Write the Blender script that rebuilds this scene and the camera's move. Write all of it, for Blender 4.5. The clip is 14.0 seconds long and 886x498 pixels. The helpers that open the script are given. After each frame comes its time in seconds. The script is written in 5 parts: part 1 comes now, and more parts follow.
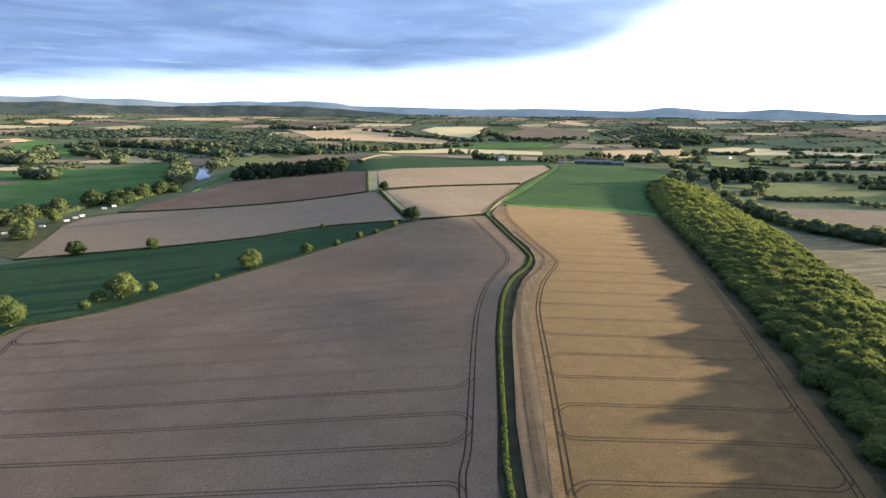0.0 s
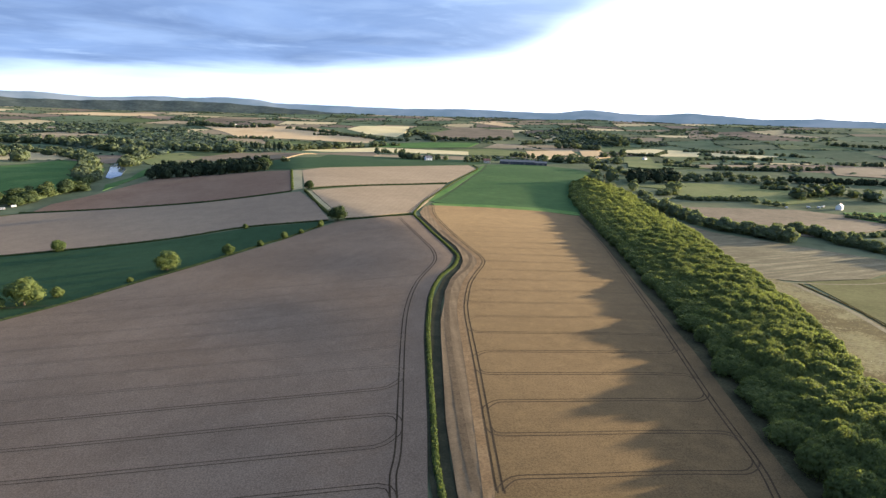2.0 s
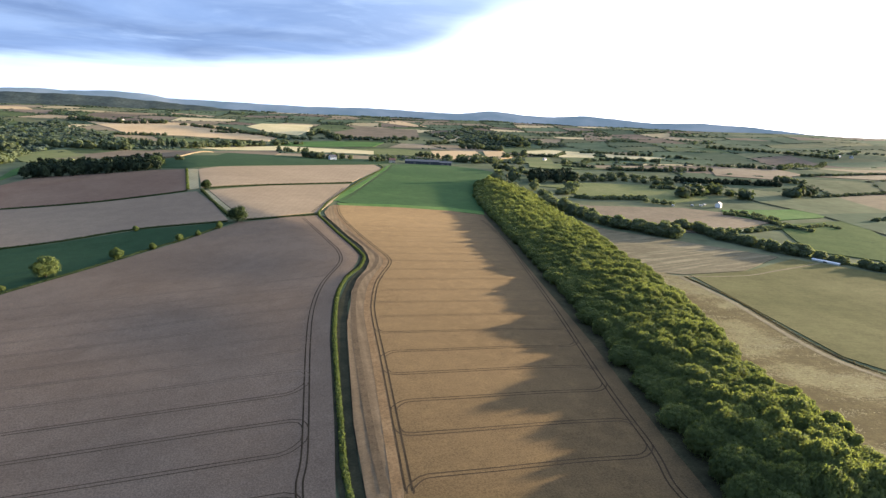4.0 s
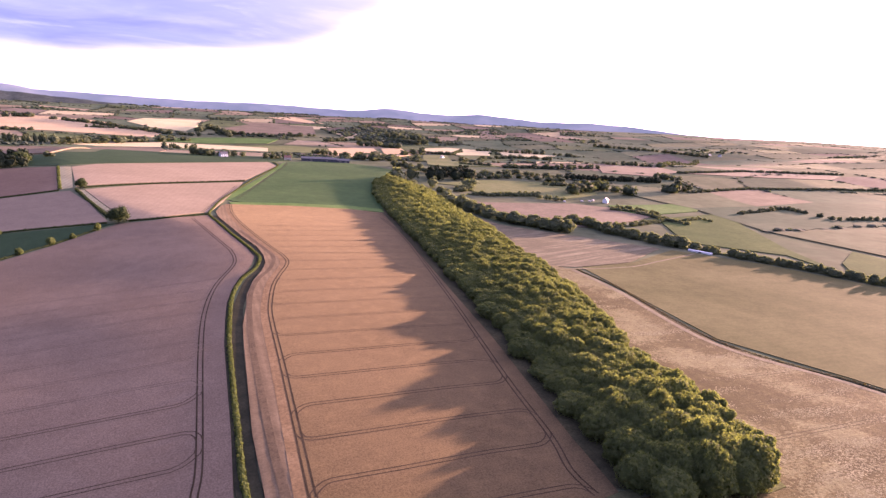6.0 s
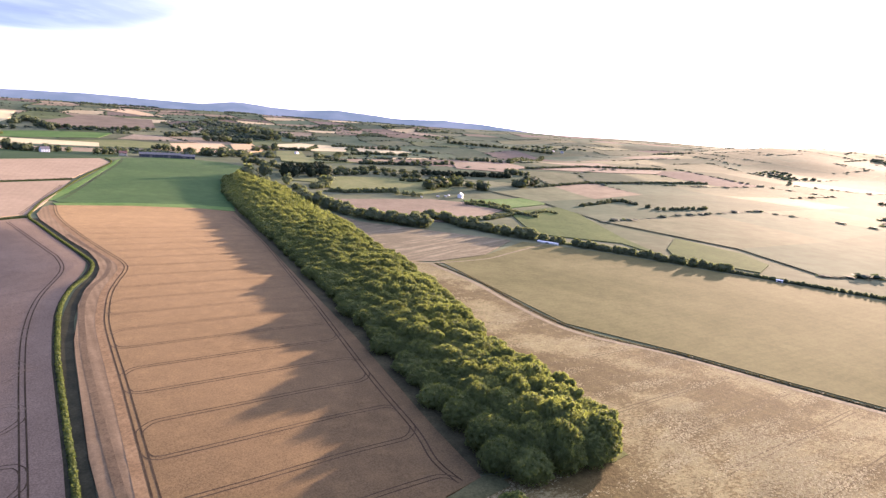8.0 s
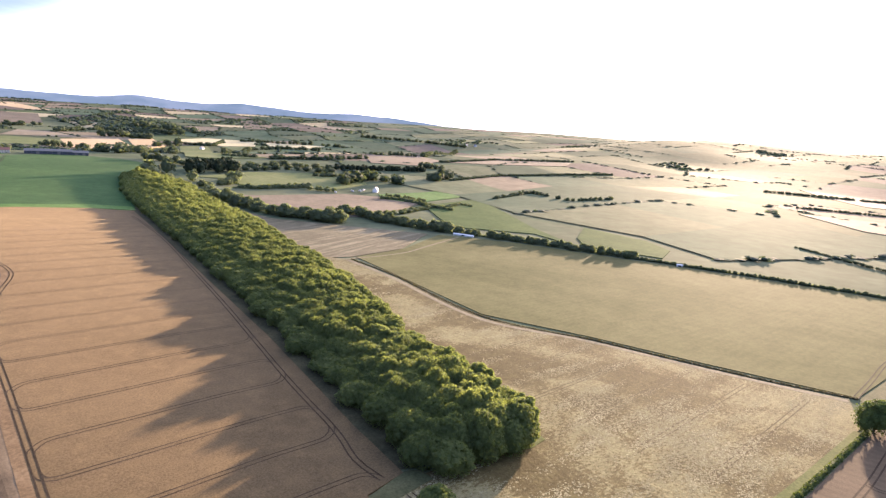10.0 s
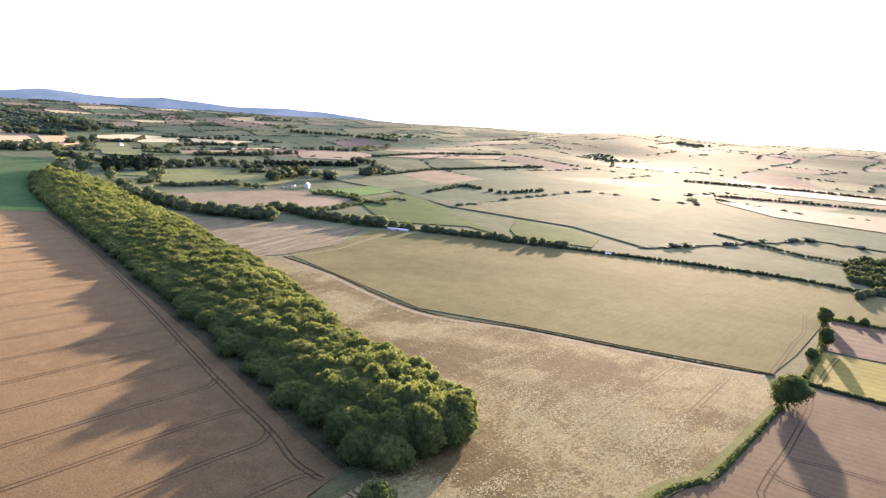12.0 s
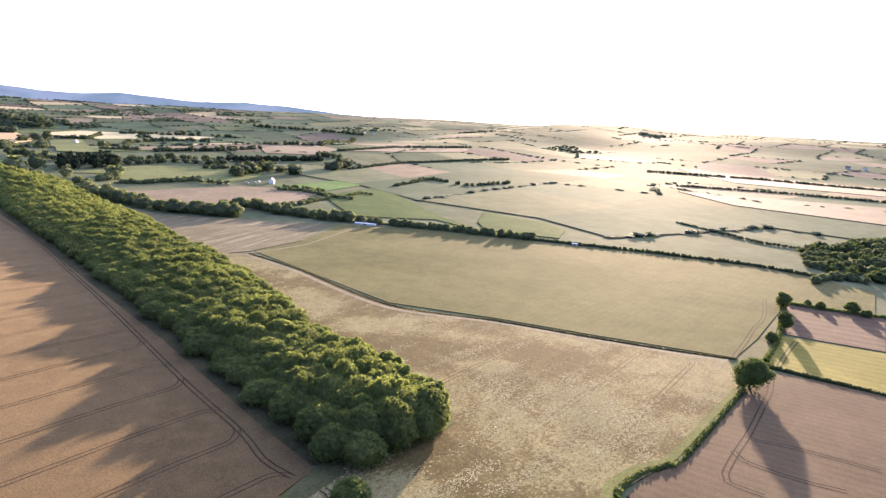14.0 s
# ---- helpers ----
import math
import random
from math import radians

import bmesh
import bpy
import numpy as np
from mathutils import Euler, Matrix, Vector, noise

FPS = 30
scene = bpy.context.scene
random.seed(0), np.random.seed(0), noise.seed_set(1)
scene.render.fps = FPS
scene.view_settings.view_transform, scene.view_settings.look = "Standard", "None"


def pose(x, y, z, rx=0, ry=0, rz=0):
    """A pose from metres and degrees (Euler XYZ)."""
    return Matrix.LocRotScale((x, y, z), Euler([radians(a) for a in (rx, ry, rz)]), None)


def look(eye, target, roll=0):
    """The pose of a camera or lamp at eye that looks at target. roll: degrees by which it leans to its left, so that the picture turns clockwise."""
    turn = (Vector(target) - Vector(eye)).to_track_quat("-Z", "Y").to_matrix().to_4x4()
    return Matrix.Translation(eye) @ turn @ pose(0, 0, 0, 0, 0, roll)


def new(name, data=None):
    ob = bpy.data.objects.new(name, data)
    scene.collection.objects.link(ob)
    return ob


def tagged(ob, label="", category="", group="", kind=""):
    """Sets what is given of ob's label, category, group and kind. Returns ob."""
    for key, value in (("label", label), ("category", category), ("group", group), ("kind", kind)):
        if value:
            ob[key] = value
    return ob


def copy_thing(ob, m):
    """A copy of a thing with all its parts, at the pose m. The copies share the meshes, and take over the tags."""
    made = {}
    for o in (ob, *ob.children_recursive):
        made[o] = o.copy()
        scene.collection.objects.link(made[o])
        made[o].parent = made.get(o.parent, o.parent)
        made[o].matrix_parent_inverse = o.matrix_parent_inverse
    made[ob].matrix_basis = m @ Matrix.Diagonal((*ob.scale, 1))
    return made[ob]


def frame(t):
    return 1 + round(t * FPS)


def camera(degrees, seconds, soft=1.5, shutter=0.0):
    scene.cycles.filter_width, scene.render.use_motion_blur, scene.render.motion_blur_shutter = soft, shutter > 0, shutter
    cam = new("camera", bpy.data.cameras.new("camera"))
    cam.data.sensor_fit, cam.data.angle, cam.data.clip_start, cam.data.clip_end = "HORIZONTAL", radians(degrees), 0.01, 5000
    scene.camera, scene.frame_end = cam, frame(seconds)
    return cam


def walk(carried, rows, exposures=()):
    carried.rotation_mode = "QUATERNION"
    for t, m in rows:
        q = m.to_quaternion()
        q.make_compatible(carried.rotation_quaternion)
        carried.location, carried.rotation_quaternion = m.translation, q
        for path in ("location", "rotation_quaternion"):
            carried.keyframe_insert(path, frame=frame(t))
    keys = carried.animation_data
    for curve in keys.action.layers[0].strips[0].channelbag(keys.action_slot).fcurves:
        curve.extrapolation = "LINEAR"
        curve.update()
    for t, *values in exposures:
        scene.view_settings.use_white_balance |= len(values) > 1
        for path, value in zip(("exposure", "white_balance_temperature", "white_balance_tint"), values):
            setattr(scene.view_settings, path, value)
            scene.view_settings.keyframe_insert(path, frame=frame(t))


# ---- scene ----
cam = camera(71.3, 14.0, 1.4)
PATH = [
    (0, (13.17, -5.178, 100.267), (13.388, -3.237, 99.839), 0.6),
    (0.5, (12.99, -4.936, 100.31), (13.26, -3.001, 99.882), 0.7),
    (1, (12.894, -4.751, 100.33), (13.227, -2.826, 99.902), 1.0),
    (1.5, (12.95, -4.586, 100.336), (13.338, -2.671, 99.909), 1.2),
    (2, (13.126, -4.427, 100.315), (13.575, -2.525, 99.889), 1.5),
    (2.5, (13.333, -4.25, 100.275), (13.85, -2.365, 99.85), 1.7),
    (3, (13.527, -4.053, 100.232), (14.115, -2.188, 99.811), 2.0),
    (5.5, (14.118, -2.929, 100.038), (15.071, -1.22, 99.625), 3.0),
    (6, (14.295, -2.693, 100.026), (15.319, -1.024, 99.617), 3.2),
    (6.5, (14.487, -2.517, 100.014), (15.598, -0.905, 99.608), 3.4),
    (7, (14.741, -2.359, 99.984), (15.951, -0.818, 99.584), 3.7),
    (7.5, (14.987, -2.124, 99.948), (16.292, -0.661, 99.552), 3.9),
    (8, (15.278, -1.89, 99.902), (16.659, -0.498, 99.509), 4.0),
    (10.5, (17.07, -1.194, 99.647), (18.66, -0.046, 99.252), 3.8),
    (11, (17.269, -1.168, 99.625), (18.89, -0.065, 99.229), 3.7),
    (11.5, (17.339, -1.11, 99.612), (18.989, -0.052, 99.215), 3.7),
    (12, (17.404, -1.028, 99.598), (19.08, -0.012, 99.199), 3.6),
    (12.5, (17.472, -0.977, 99.556), (19.166, 0.006, 99.154), 3.5),
    (13, (17.536, -0.928, 99.518), (19.242, 0.033, 99.111), 3.3),
    (13.5, (17.59, -0.871, 99.492), (19.304, 0.074, 99.082), 3.2),
    (14, (17.618, -0.76, 99.482), (19.343, 0.164, 99.068), 3.1),
]
EXPOSURE = [(0.0, 2.10, 5250, 7), (5.5, 2.22, 5400, 10), (6.0, 2.52, 5900, 60), (6.5, 2.6, 5500, 29), (8.0, 2.66, 5500, 33), (10.5, 2.64, 5350, 23), (14.0, 2.64, 5300, 24)]
walk(cam, [(t, look(eye, target, roll)) for t, eye, target, roll in PATH], EXPOSURE)

# ---------------------------------------------------------------- light
SUN_AZ, SUN_EL = 79.5, 6.4

world = bpy.data.worlds.new("sky")
scene.world = world
world.use_nodes = True


class Nodes:
    """Short hand for a node tree."""

    def __init__(self, tree):
        self.tree = tree
        tree.nodes.clear()

    def add(self, kind, **given):
        node = self.tree.nodes.new(kind)
        for key, value in given.items():
            if key in ("operation", "blend_type", "data_type", "sky_type", "wave_type", "bands_direction", "feature", "noise_dimensions", "sun_disc", "sun_elevation", "sun_rotation", "altitude", "air_density", "dust_density", "ozone_density", "clamp", "use_clamp", "interpolation_type"):
                if key == "operation": node.operation = value
                elif key == "blend_type": node.blend_type = value
                elif key == "data_type": node.data_type = value
                elif key == "sky_type": node.sky_type = value
                elif key == "wave_type": node.wave_type = value
                elif key == "bands_direction": node.bands_direction = value
                elif key == "feature": node.feature = value
                elif key == "sun_disc": node.sun_disc = value
                elif key == "sun_elevation": node.sun_elevation = value
                elif key == "sun_rotation": node.sun_rotation = value
                elif key == "altitude": node.altitude = value
                elif key == "air_density": node.air_density = value
                elif key == "dust_density": node.dust_density = value
                elif key == "ozone_density": node.ozone_density = value
                elif key == "use_clamp": node.use_clamp = value
                elif key == "interpolation_type": node.interpolation_type = value
        return node

    def link(self, a, b):
        self.tree.links.new(a, b)

    def put(self, socket, value):
        if isinstance(value, bpy.types.NodeSocket):
            self.link(value, socket)
        elif isinstance(value, tuple) and len(value) == 3 and socket.type == "RGBA":
            socket.default_value = (*value, 1)
        else:
            socket.default_value = value

    def math(self, op, a, b=0.0, c=None, clamp=False):
        n = self.add("ShaderNodeMath", operation=op, use_clamp=clamp)
        self.put(n.inputs[0], a)
        self.put(n.inputs[1], b)
        if c is not None:
            self.put(n.inputs[2], c)
        return n.outputs[0]

    def mix(self, f, a, b, how="MIX"):
        n = self.add("ShaderNodeMix", data_type="RGBA", blend_type=how)
        self.put(n.inputs[0], f)
        self.put(n.inputs[6], a)
        self.put(n.inputs[7], b)
        return n.outputs[2]

    def noise(self, where, scale, detail=4.0, rough=0.55, warp=0.0):
        n = self.add("ShaderNodeTexNoise")
        self.link(where, n.inputs["Vector"])
        n.inputs["Scale"].default_value = scale
        n.inputs["Detail"].default_value = detail
        n.inputs["Roughness"].default_value = rough
        n.inputs["Distortion"].default_value = warp
        return n.outputs[0]

    def step(self, v, a, b):
        n = self.add("ShaderNodeMapRange", interpolation_type="SMOOTHSTEP")
        self.put(n.inputs[0], v)
        self.put(n.inputs[1], a)
        self.put(n.inputs[2], b)
        return n.outputs[0]

    def mapped(self, where, turn=0.0, size=(1, 1, 1)):
        n = self.add("ShaderNodeMapping")
        self.link(where, n.inputs[0])
        n.inputs["Rotation"].default_value = (0, 0, radians(turn))
        n.inputs["Scale"].default_value = size
        return n.outputs[0]


def build_sky():
    n = Nodes(world.node_tree)
    sky = n.add("ShaderNodeTexSky", sky_type="NISHITA", sun_disc=False, sun_elevation=radians(SUN_EL), sun_rotation=radians(SUN_AZ), altitude=100.0, air_density=1.0, dust_density=2.5, ozone_density=1.0)
    way = n.add("ShaderNodeTexCoord").outputs["Generated"]
    parts = n.add("ShaderNodeSeparateXYZ")
    n.link(way, parts.inputs[0])
    x, y, z = parts.outputs
    # the cloud layer lies flat overhead: its streaks draw together towards the horizon
    lift = n.math("ADD", n.math("MAXIMUM", z, 0.0), 0.045)
    flat = n.add("ShaderNodeCombineXYZ")
    n.link(n.math("DIVIDE", x, lift), flat.inputs[0])
    n.link(n.math("DIVIDE", y, lift), flat.inputs[1])
    flat = flat.outputs[0]
    streak = n.noise(n.mapped(flat, 8, (1.0, 1.0, 1.0)), 0.36, 5, 0.52, 0.5)
    wisps = n.noise(n.mapped(flat, -10, (0.8, 1.0, 1.0)), 0.8, 6, 0.58, 0.6)
    # the layer ends low in the north and opens towards the sun
    az = n.math("ARCTAN2", x, y)
    edge = n.math("ADD", 0.054, n.math("MULTIPLY", az, 0.052))
    edge = n.math("ADD", edge, n.math("MULTIPLY", n.step(az, radians(17), radians(29)), 0.05))
    edge = n.math("ADD", edge, n.math("MULTIPLY", n.math("MAXIMUM", n.math("SUBTRACT", az, radians(34)), 0.0), 0.9))
    edge = n.math("ADD", edge, n.math("MULTIPLY", n.math("SUBTRACT", streak, 0.5), 0.03))
    blur = n.math("ADD", 0.026, n.math("MULTIPLY", n.step(az, radians(8), radians(32)), 0.055))
    deck = n.step(n.math("DIVIDE", n.math("SUBTRACT", z, edge), blur), -0.25, 1.0)
    deck = n.math("MULTIPLY", deck, n.math("ADD", n.math("MULTIPLY", n.step(wisps, 0.30, 0.55), 0.12), 0.88))
    clear = n.mix(1.0, sky.outputs[0], (SKY_GAIN, SKY_GAIN, SKY_GAIN * 1.04), "MULTIPLY")
    # thin bright haze of the evening, strongest round the sun
    sun_way = (math.sin(radians(SUN_AZ)) * math.cos(radians(SUN_EL)), math.cos(radians(SUN_AZ)) * math.cos(radians(SUN_EL)), math.sin(radians(SUN_EL)))
    dot = n.add("ShaderNodeVectorMath", operation="DOT_PRODUCT")
    n.link(way, dot.inputs[0])
    dot.inputs[1].default_value = sun_way
    near = n.math("POWER", n.math("MAXIMUM", dot.outputs["Value"], 0.0), 3.0)
    low = n.math("SUBTRACT", 1.0, n.step(z, 0.0, 0.5))
    veil = n.mix(n.math("MULTIPLY", low, 1.0), (0.20, 0.26, 0.36), (0.58, 0.61, 0.67))
    glow = n.mix(near, (0, 0, 0), (2.5, 2.05, 1.6))
    clear = n.mix(1.0, n.mix(1.0, clear, veil, "ADD"), glow, "ADD")
    body = n.mix(n.step(streak, 0.32, 0.68), (0.134, 0.172, 0.262), (0.212, 0.266, 0.384))
    body = n.mix(n.math("MULTIPLY", n.step(wisps, 0.52, 0.76), 0.55), body, (0.40, 0.45, 0.54))
    body = n.mix(n.math("MULTIPLY", n.step(az, radians(4), radians(36)), 0.6), body, (0.50, 0.54, 0.61))
    colour = n.mix(deck, clear, body)
    back = n.add("ShaderNodeBackground")
    n.link(colour, back.inputs[0])
    back.inputs[1].default_value = 0.46
    out = n.add("ShaderNodeOutputWorld")
    n.link(back.outputs[0], out.inputs[0])


SKY_GAIN = 0.04
build_sky()
sun_data = bpy.data.lights.new("sun", "SUN")
sun_data.energy, sun_data.angle, sun_data.color = 5.0, radians(1.2), (1.0, 0.69, 0.36)
sun = new("sun", sun_data)
sun.matrix_world = look((math.sin(radians(SUN_AZ)) * 300, math.cos(radians(SUN_AZ)) * 300, 300 * math.tan(radians(SUN_EL))), (0, 0, 0))


# ---------------------------------------------------------------- materials
def surface(name, a, b, patch=0.02, grain=0.7, dark=0.75, rough=0.95, bump=0.25, rows=None, vary=0.0, shine=0.04, patchy=(0.35, 0.68), tint=None, clumps=None, sheen=0.0, light_streak=None, blotch=0.5):
    """A ground or crop surface: two colours in patches, fine grain, optional drill rows (turn in degrees, spacing)."""
    m = bpy.data.materials.new(name)
    m.use_nodes = True
    n = Nodes(m.node_tree)
    at = n.add("ShaderNodeTexCoord").outputs["Object"]
    big = n.noise(at, patch, 5, 0.6, 0.4)
    mid = n.noise(at, patch * 9, 4, 0.6)
    fine = n.noise(at, grain, 3, 0.7)
    colour = n.mix(n.step(big, *patchy), a, b)
    if tint:
        colour = n.mix(n.math("MULTIPLY", n.step(mid, 0.45, 0.7), 0.7), colour, tint)
    # pale bands along the sun's direction imitate light between tree shadows
    if light_streak:
        band = n.noise(n.mapped(n.mapped(at, light_streak[0]), 0, (0.05, 1, 1)), 0.24, 5, 0.65)
        colour = n.mix(n.step(band, 0.46, 0.66), colour, light_streak[1])
    if clumps:
        tuft = n.noise(n.mapped(n.mapped(at, 7), 0, (0.5, 1, 1)), 1.1, 5, 0.75, 0.2)
        much = n.math("ADD", n.math("MULTIPLY", n.step(big, 0.40, 0.62), -0.24), 0.66)
        colour = n.mix(n.math("MULTIPLY", n.step(n.math("SUBTRACT", tuft, much), -0.04, 0.04), 0.85), colour, clumps)
    shade = n.math("ADD", n.math("MULTIPLY", n.step(mid, 0.3, 0.7), blotch), n.math("MULTIPLY", n.step(fine, 0.36, 0.64), 1 - blotch))
    if rows:
        turn, gap, depth = rows
        wave = n.add("ShaderNodeTexWave", wave_type="BANDS", bands_direction="X")
        n.link(n.mapped(at, turn, (1, 1, 1)), wave.inputs["Vector"])
        wave.inputs["Scale"].default_value = 0.314 / gap
        wave.inputs["Distortion"].default_value = 1.2
        wave.inputs["Detail"].default_value = 2
        wave.inputs["Detail Scale"].default_value = 0.4
        shade = n.math("ADD", n.math("MULTIPLY", shade, 1 - depth), n.math("MULTIPLY", wave.outputs[1], depth))
    tone = n.math("ADD", n.math("MULTIPLY", shade, (1.12 - dark)), dark)
    if vary:
        rnd = n.add("ShaderNodeNewGeometry").outputs["Random Per Island"]
        tone = n.math("MULTIPLY", tone, n.math("ADD", n.math("MULTIPLY", rnd, vary), 1 - vary / 2))
    grey = n.add("ShaderNodeCombineXYZ")
    for k in range(3):
        n.link(tone, grey.inputs[k])
    colour = n.mix(1.0, colour, grey.outputs[0], "MULTIPLY")
    p = n.add("ShaderNodeBsdfPrincipled")
    n.link(colour, p.inputs["Base Color"])
    p.inputs["Roughness"].default_value = rough
    p.inputs["Specular IOR Level"].default_value = shine
    p.inputs["Sheen Weight"].default_value = sheen
    p.inputs["Sheen Roughness"].default_value = 0.55
    p.inputs["Sheen Tint"].default_value = (1.0, 0.76, 0.46, 1)
    b_node = n.add("ShaderNodeBump")
    b_node.inputs["Strength"].default_value = bump
    b_node.inputs["Distance"].default_value = 0.3
    n.link(fine, b_node.inputs["Height"])
    n.link(b_node.outputs[0], p.inputs["Normal"])
    out = n.add("ShaderNodeOutputMaterial")
    n.link(p.outputs[0], out.inputs[0])
    return m


def foliage(name, a, b, glow=0.35, spread=0.5, through_tint=(1.24, 1.25, 0.62)):
    """Leaves: colour varies from tree to tree and from spray to spray; light passes through."""
    m = bpy.data.materials.new(name)
    m.use_nodes = True
    n = Nodes(m.node_tree)
    tree_rnd = n.add("ShaderNodeObjectInfo").outputs["Random"]
    leaf_rnd = n.add("ShaderNodeNewGeometry").outputs["Random Per Island"]
    f = n.math("ADD", n.math("MULTIPLY", tree_rnd, 1 - spread), n.math("MULTIPLY", leaf_rnd, spread))
    colour = n.mix(f, a, b)
    p = n.add("ShaderNodeBsdfPrincipled")
    n.link(colour, p.inputs["Base Color"])
    p.inputs["Roughness"].default_value = 0.8
    p.inputs["Specular IOR Level"].default_value = 0.08
    t = n.add("ShaderNodeBsdfTranslucent")
    n.link(n.mix(1.0, colour, through_tint, "MULTIPLY"), t.inputs[0])
    s = n.add("ShaderNodeMixShader")
    s.inputs[0].default_value = glow
    n.link(p.outputs[0], s.inputs[1])
    n.link(t.outputs[0], s.inputs[2])
    out = n.add("ShaderNodeOutputMaterial")
    n.link(s.outputs[0], out.inputs[0])
    return m


def plain(name, a, rough=0.8, metal=0.0, grain=1.5, depth=0.25):
    m = bpy.data.materials.new(name)
    m.use_nodes = True
    n = Nodes(m.node_tree)
    at = n.add("ShaderNodeTexCoord").outputs["Object"]
    f = n.noise(at, grain, 5, 0.65)
    colour = n.mix(n.step(f, 0.3, 0.75), tuple(c * (1 - depth) for c in a), a)
    p = n.add("ShaderNodeBsdfPrincipled")
    n.link(colour, p.inputs["Base Color"])
    p.inputs["Roughness"].default_value = rough
    p.inputs["Metallic"].default_value = metal
    out = n.add("ShaderNodeOutputMaterial")
    n.link(p.outputs[0], out.inputs[0])
    return m


WHEAT = surface("ripe_wheat", (0.156, 0.118, 0.084), (0.190, 0.145, 0.104), 0.012, 1.9, 0.64, rows=(97, 2.6, 0.04), sheen=0.02, blotch=0.2)
WHEAT_B = surface("ripe_wheat_gold", (0.088, 0.062, 0.029), (0.112, 0.079, 0.038), 0.015, 1.7, 0.56, rows=(95, 2.6, 0.07), sheen=0.11, blotch=0.25, tint=(0.116, 0.081, 0.037))
HEADLAND = surface("wheat_headland", (0.128, 0.096, 0.058), (0.172, 0.129, 0.078), 0.03, 1.4, 0.6, rows=(10, 3.4, 0.35), sheen=0.04)
STUBBLE = surface("pale_stubble", (0.255, 0.198, 0.128), (0.295, 0.23, 0.15), 0.01, 0.5, 0.85, rows=(20, 6, 0.15))
TANGREY = surface("grey_tan_crop", (0.205, 0.160, 0.112), (0.235, 0.184, 0.126), 0.008, 0.5, 0.85, rows=(75, 7, 0.12))
PLOUGH = surface("brown_plough", (0.17, 0.115, 0.078), (0.2, 0.14, 0.095), 0.01, 0.5, 0.8, rows=(75, 9, 0.2))
GREEN = surface("green_crop", (0.046, 0.090, 0.031), (0.062, 0.110, 0.038), 0.012, 0.6, 0.7, rows=(30, 3, 0.15), bump=0.4)
DARKGREEN = surface("dark_green_crop", (0.03, 0.058, 0.026), (0.04, 0.071, 0.032), 0.01, 0.6, 0.8)
MEADOW = surface("meadow", (0.085, 0.155, 0.045), (0.12, 0.185, 0.06), 0.012, 0.3, 0.75, shine=0.01, rows=(60, 12, 0.1))
ROUGH = surface("weedy_stubble", (0.091, 0.072, 0.029), (0.119, 0.095, 0.04), 0.017, 0.8, 0.6, bump=0.6, rows=(98, 2.6, 0.12), tint=(0.112, 0.094, 0.038), patchy=(0.40, 0.60), clumps=(0.215, 0.193, 0.094))
OLIVE = surface("olive_pasture", (0.104, 0.102, 0.043), (0.136, 0.13, 0.058), 0.01, 0.5, 0.72, shine=0.012, rows=(100, 5, 0.12))
GREYFIELD = surface("grey_stubble", (0.15, 0.122, 0.082), (0.19, 0.154, 0.104), 0.012, 0.3, 0.75, rows=(140, 6, 0.2))
# the pale streaks paint in sunlight passing between the hedgerow trees
LIGHT_STREAKED = surface("stubble_with_light_streaks", (0.112, 0.099, 0.06), (0.14, 0.123, 0.075), 0.012, 0.5, 0.72, rows=(140, 6, 0.12), light_streak=(-13, (0.215, 0.19, 0.12)))
YELLOW = surface("mown_yellow_grass", (0.158, 0.146, 0.034), (0.205, 0.182, 0.046), 0.02, 0.5, 0.72, rows=(2, 7, 0.4))
DRYGRASS = surface("dry_grass", (0.36, 0.31, 0.17), (0.44, 0.375, 0.215), 0.03, 0.6, 0.68, rows=(18, 5, 0.35))
# these two crops are lightened in place of slopes that face the sun
BARLEY = surface("sun_brightened_barley", (0.50, 0.43, 0.23), (0.57, 0.49, 0.28), 0.008, 0.2, 0.85, shine=0.01, rows=(60, 12, 0.15))
GOLD = surface("sun_brightened_wheat", (0.47, 0.345, 0.19), (0.53, 0.40, 0.23), 0.008, 0.2, 0.85, shine=0.01, rows=(80, 14, 0.12))
STRIPED = surface("striped_plough", (0.098, 0.071, 0.050), (0.124, 0.090, 0.062), 0.02, 0.5, 0.6, rows=(2, 11, 0.45))
WHEAT_C = surface("wheat_in_rows", (0.092, 0.068, 0.042), (0.114, 0.085, 0.052), 0.015, 0.8, 0.72, rows=(2, 4.5, 0.3))
VERGE = surface("verge_grass", (0.094, 0.108, 0.033), (0.13, 0.14, 0.045), 0.05, 0.9, 0.65)
VALLEY = surface("valley_meadow", (0.07, 0.100, 0.037), (0.096, 0.128, 0.047), 0.02, 0.3, 0.75, shine=0.006)
RIVERSIDE = surface("river_meadow", (0.06, 0.112, 0.038), (0.086, 0.14, 0.05), 0.012, 0.3, 0.75, shine=0.01, rows=(60, 12, 0.1))
LIGHTOLIVE = surface("light_pasture", (0.13, 0.15, 0.06), (0.165, 0.175, 0.075), 0.01, 0.3, 0.85, shine=0.02)
HEADLAND_WHEELS = surface("pressed_headland", (0.102, 0.075, 0.045), (0.132, 0.099, 0.06), 0.1, 1.4, 0.65)
ROUGH_WHEELS = surface("pressed_stubble", (0.072, 0.056, 0.026), (0.1, 0.08, 0.036), 0.1, 1.4, 0.65)
TRACK_FAINT = surface("faded_wheel_track", (0.105, 0.081, 0.055), (0.135, 0.105, 0.072), 0.1, 1.5, 0.7)
TRACK_DULL = surface("dull_wheel_track", (0.068, 0.049, 0.03), (0.09, 0.066, 0.04), 0.1, 1.5, 0.7)
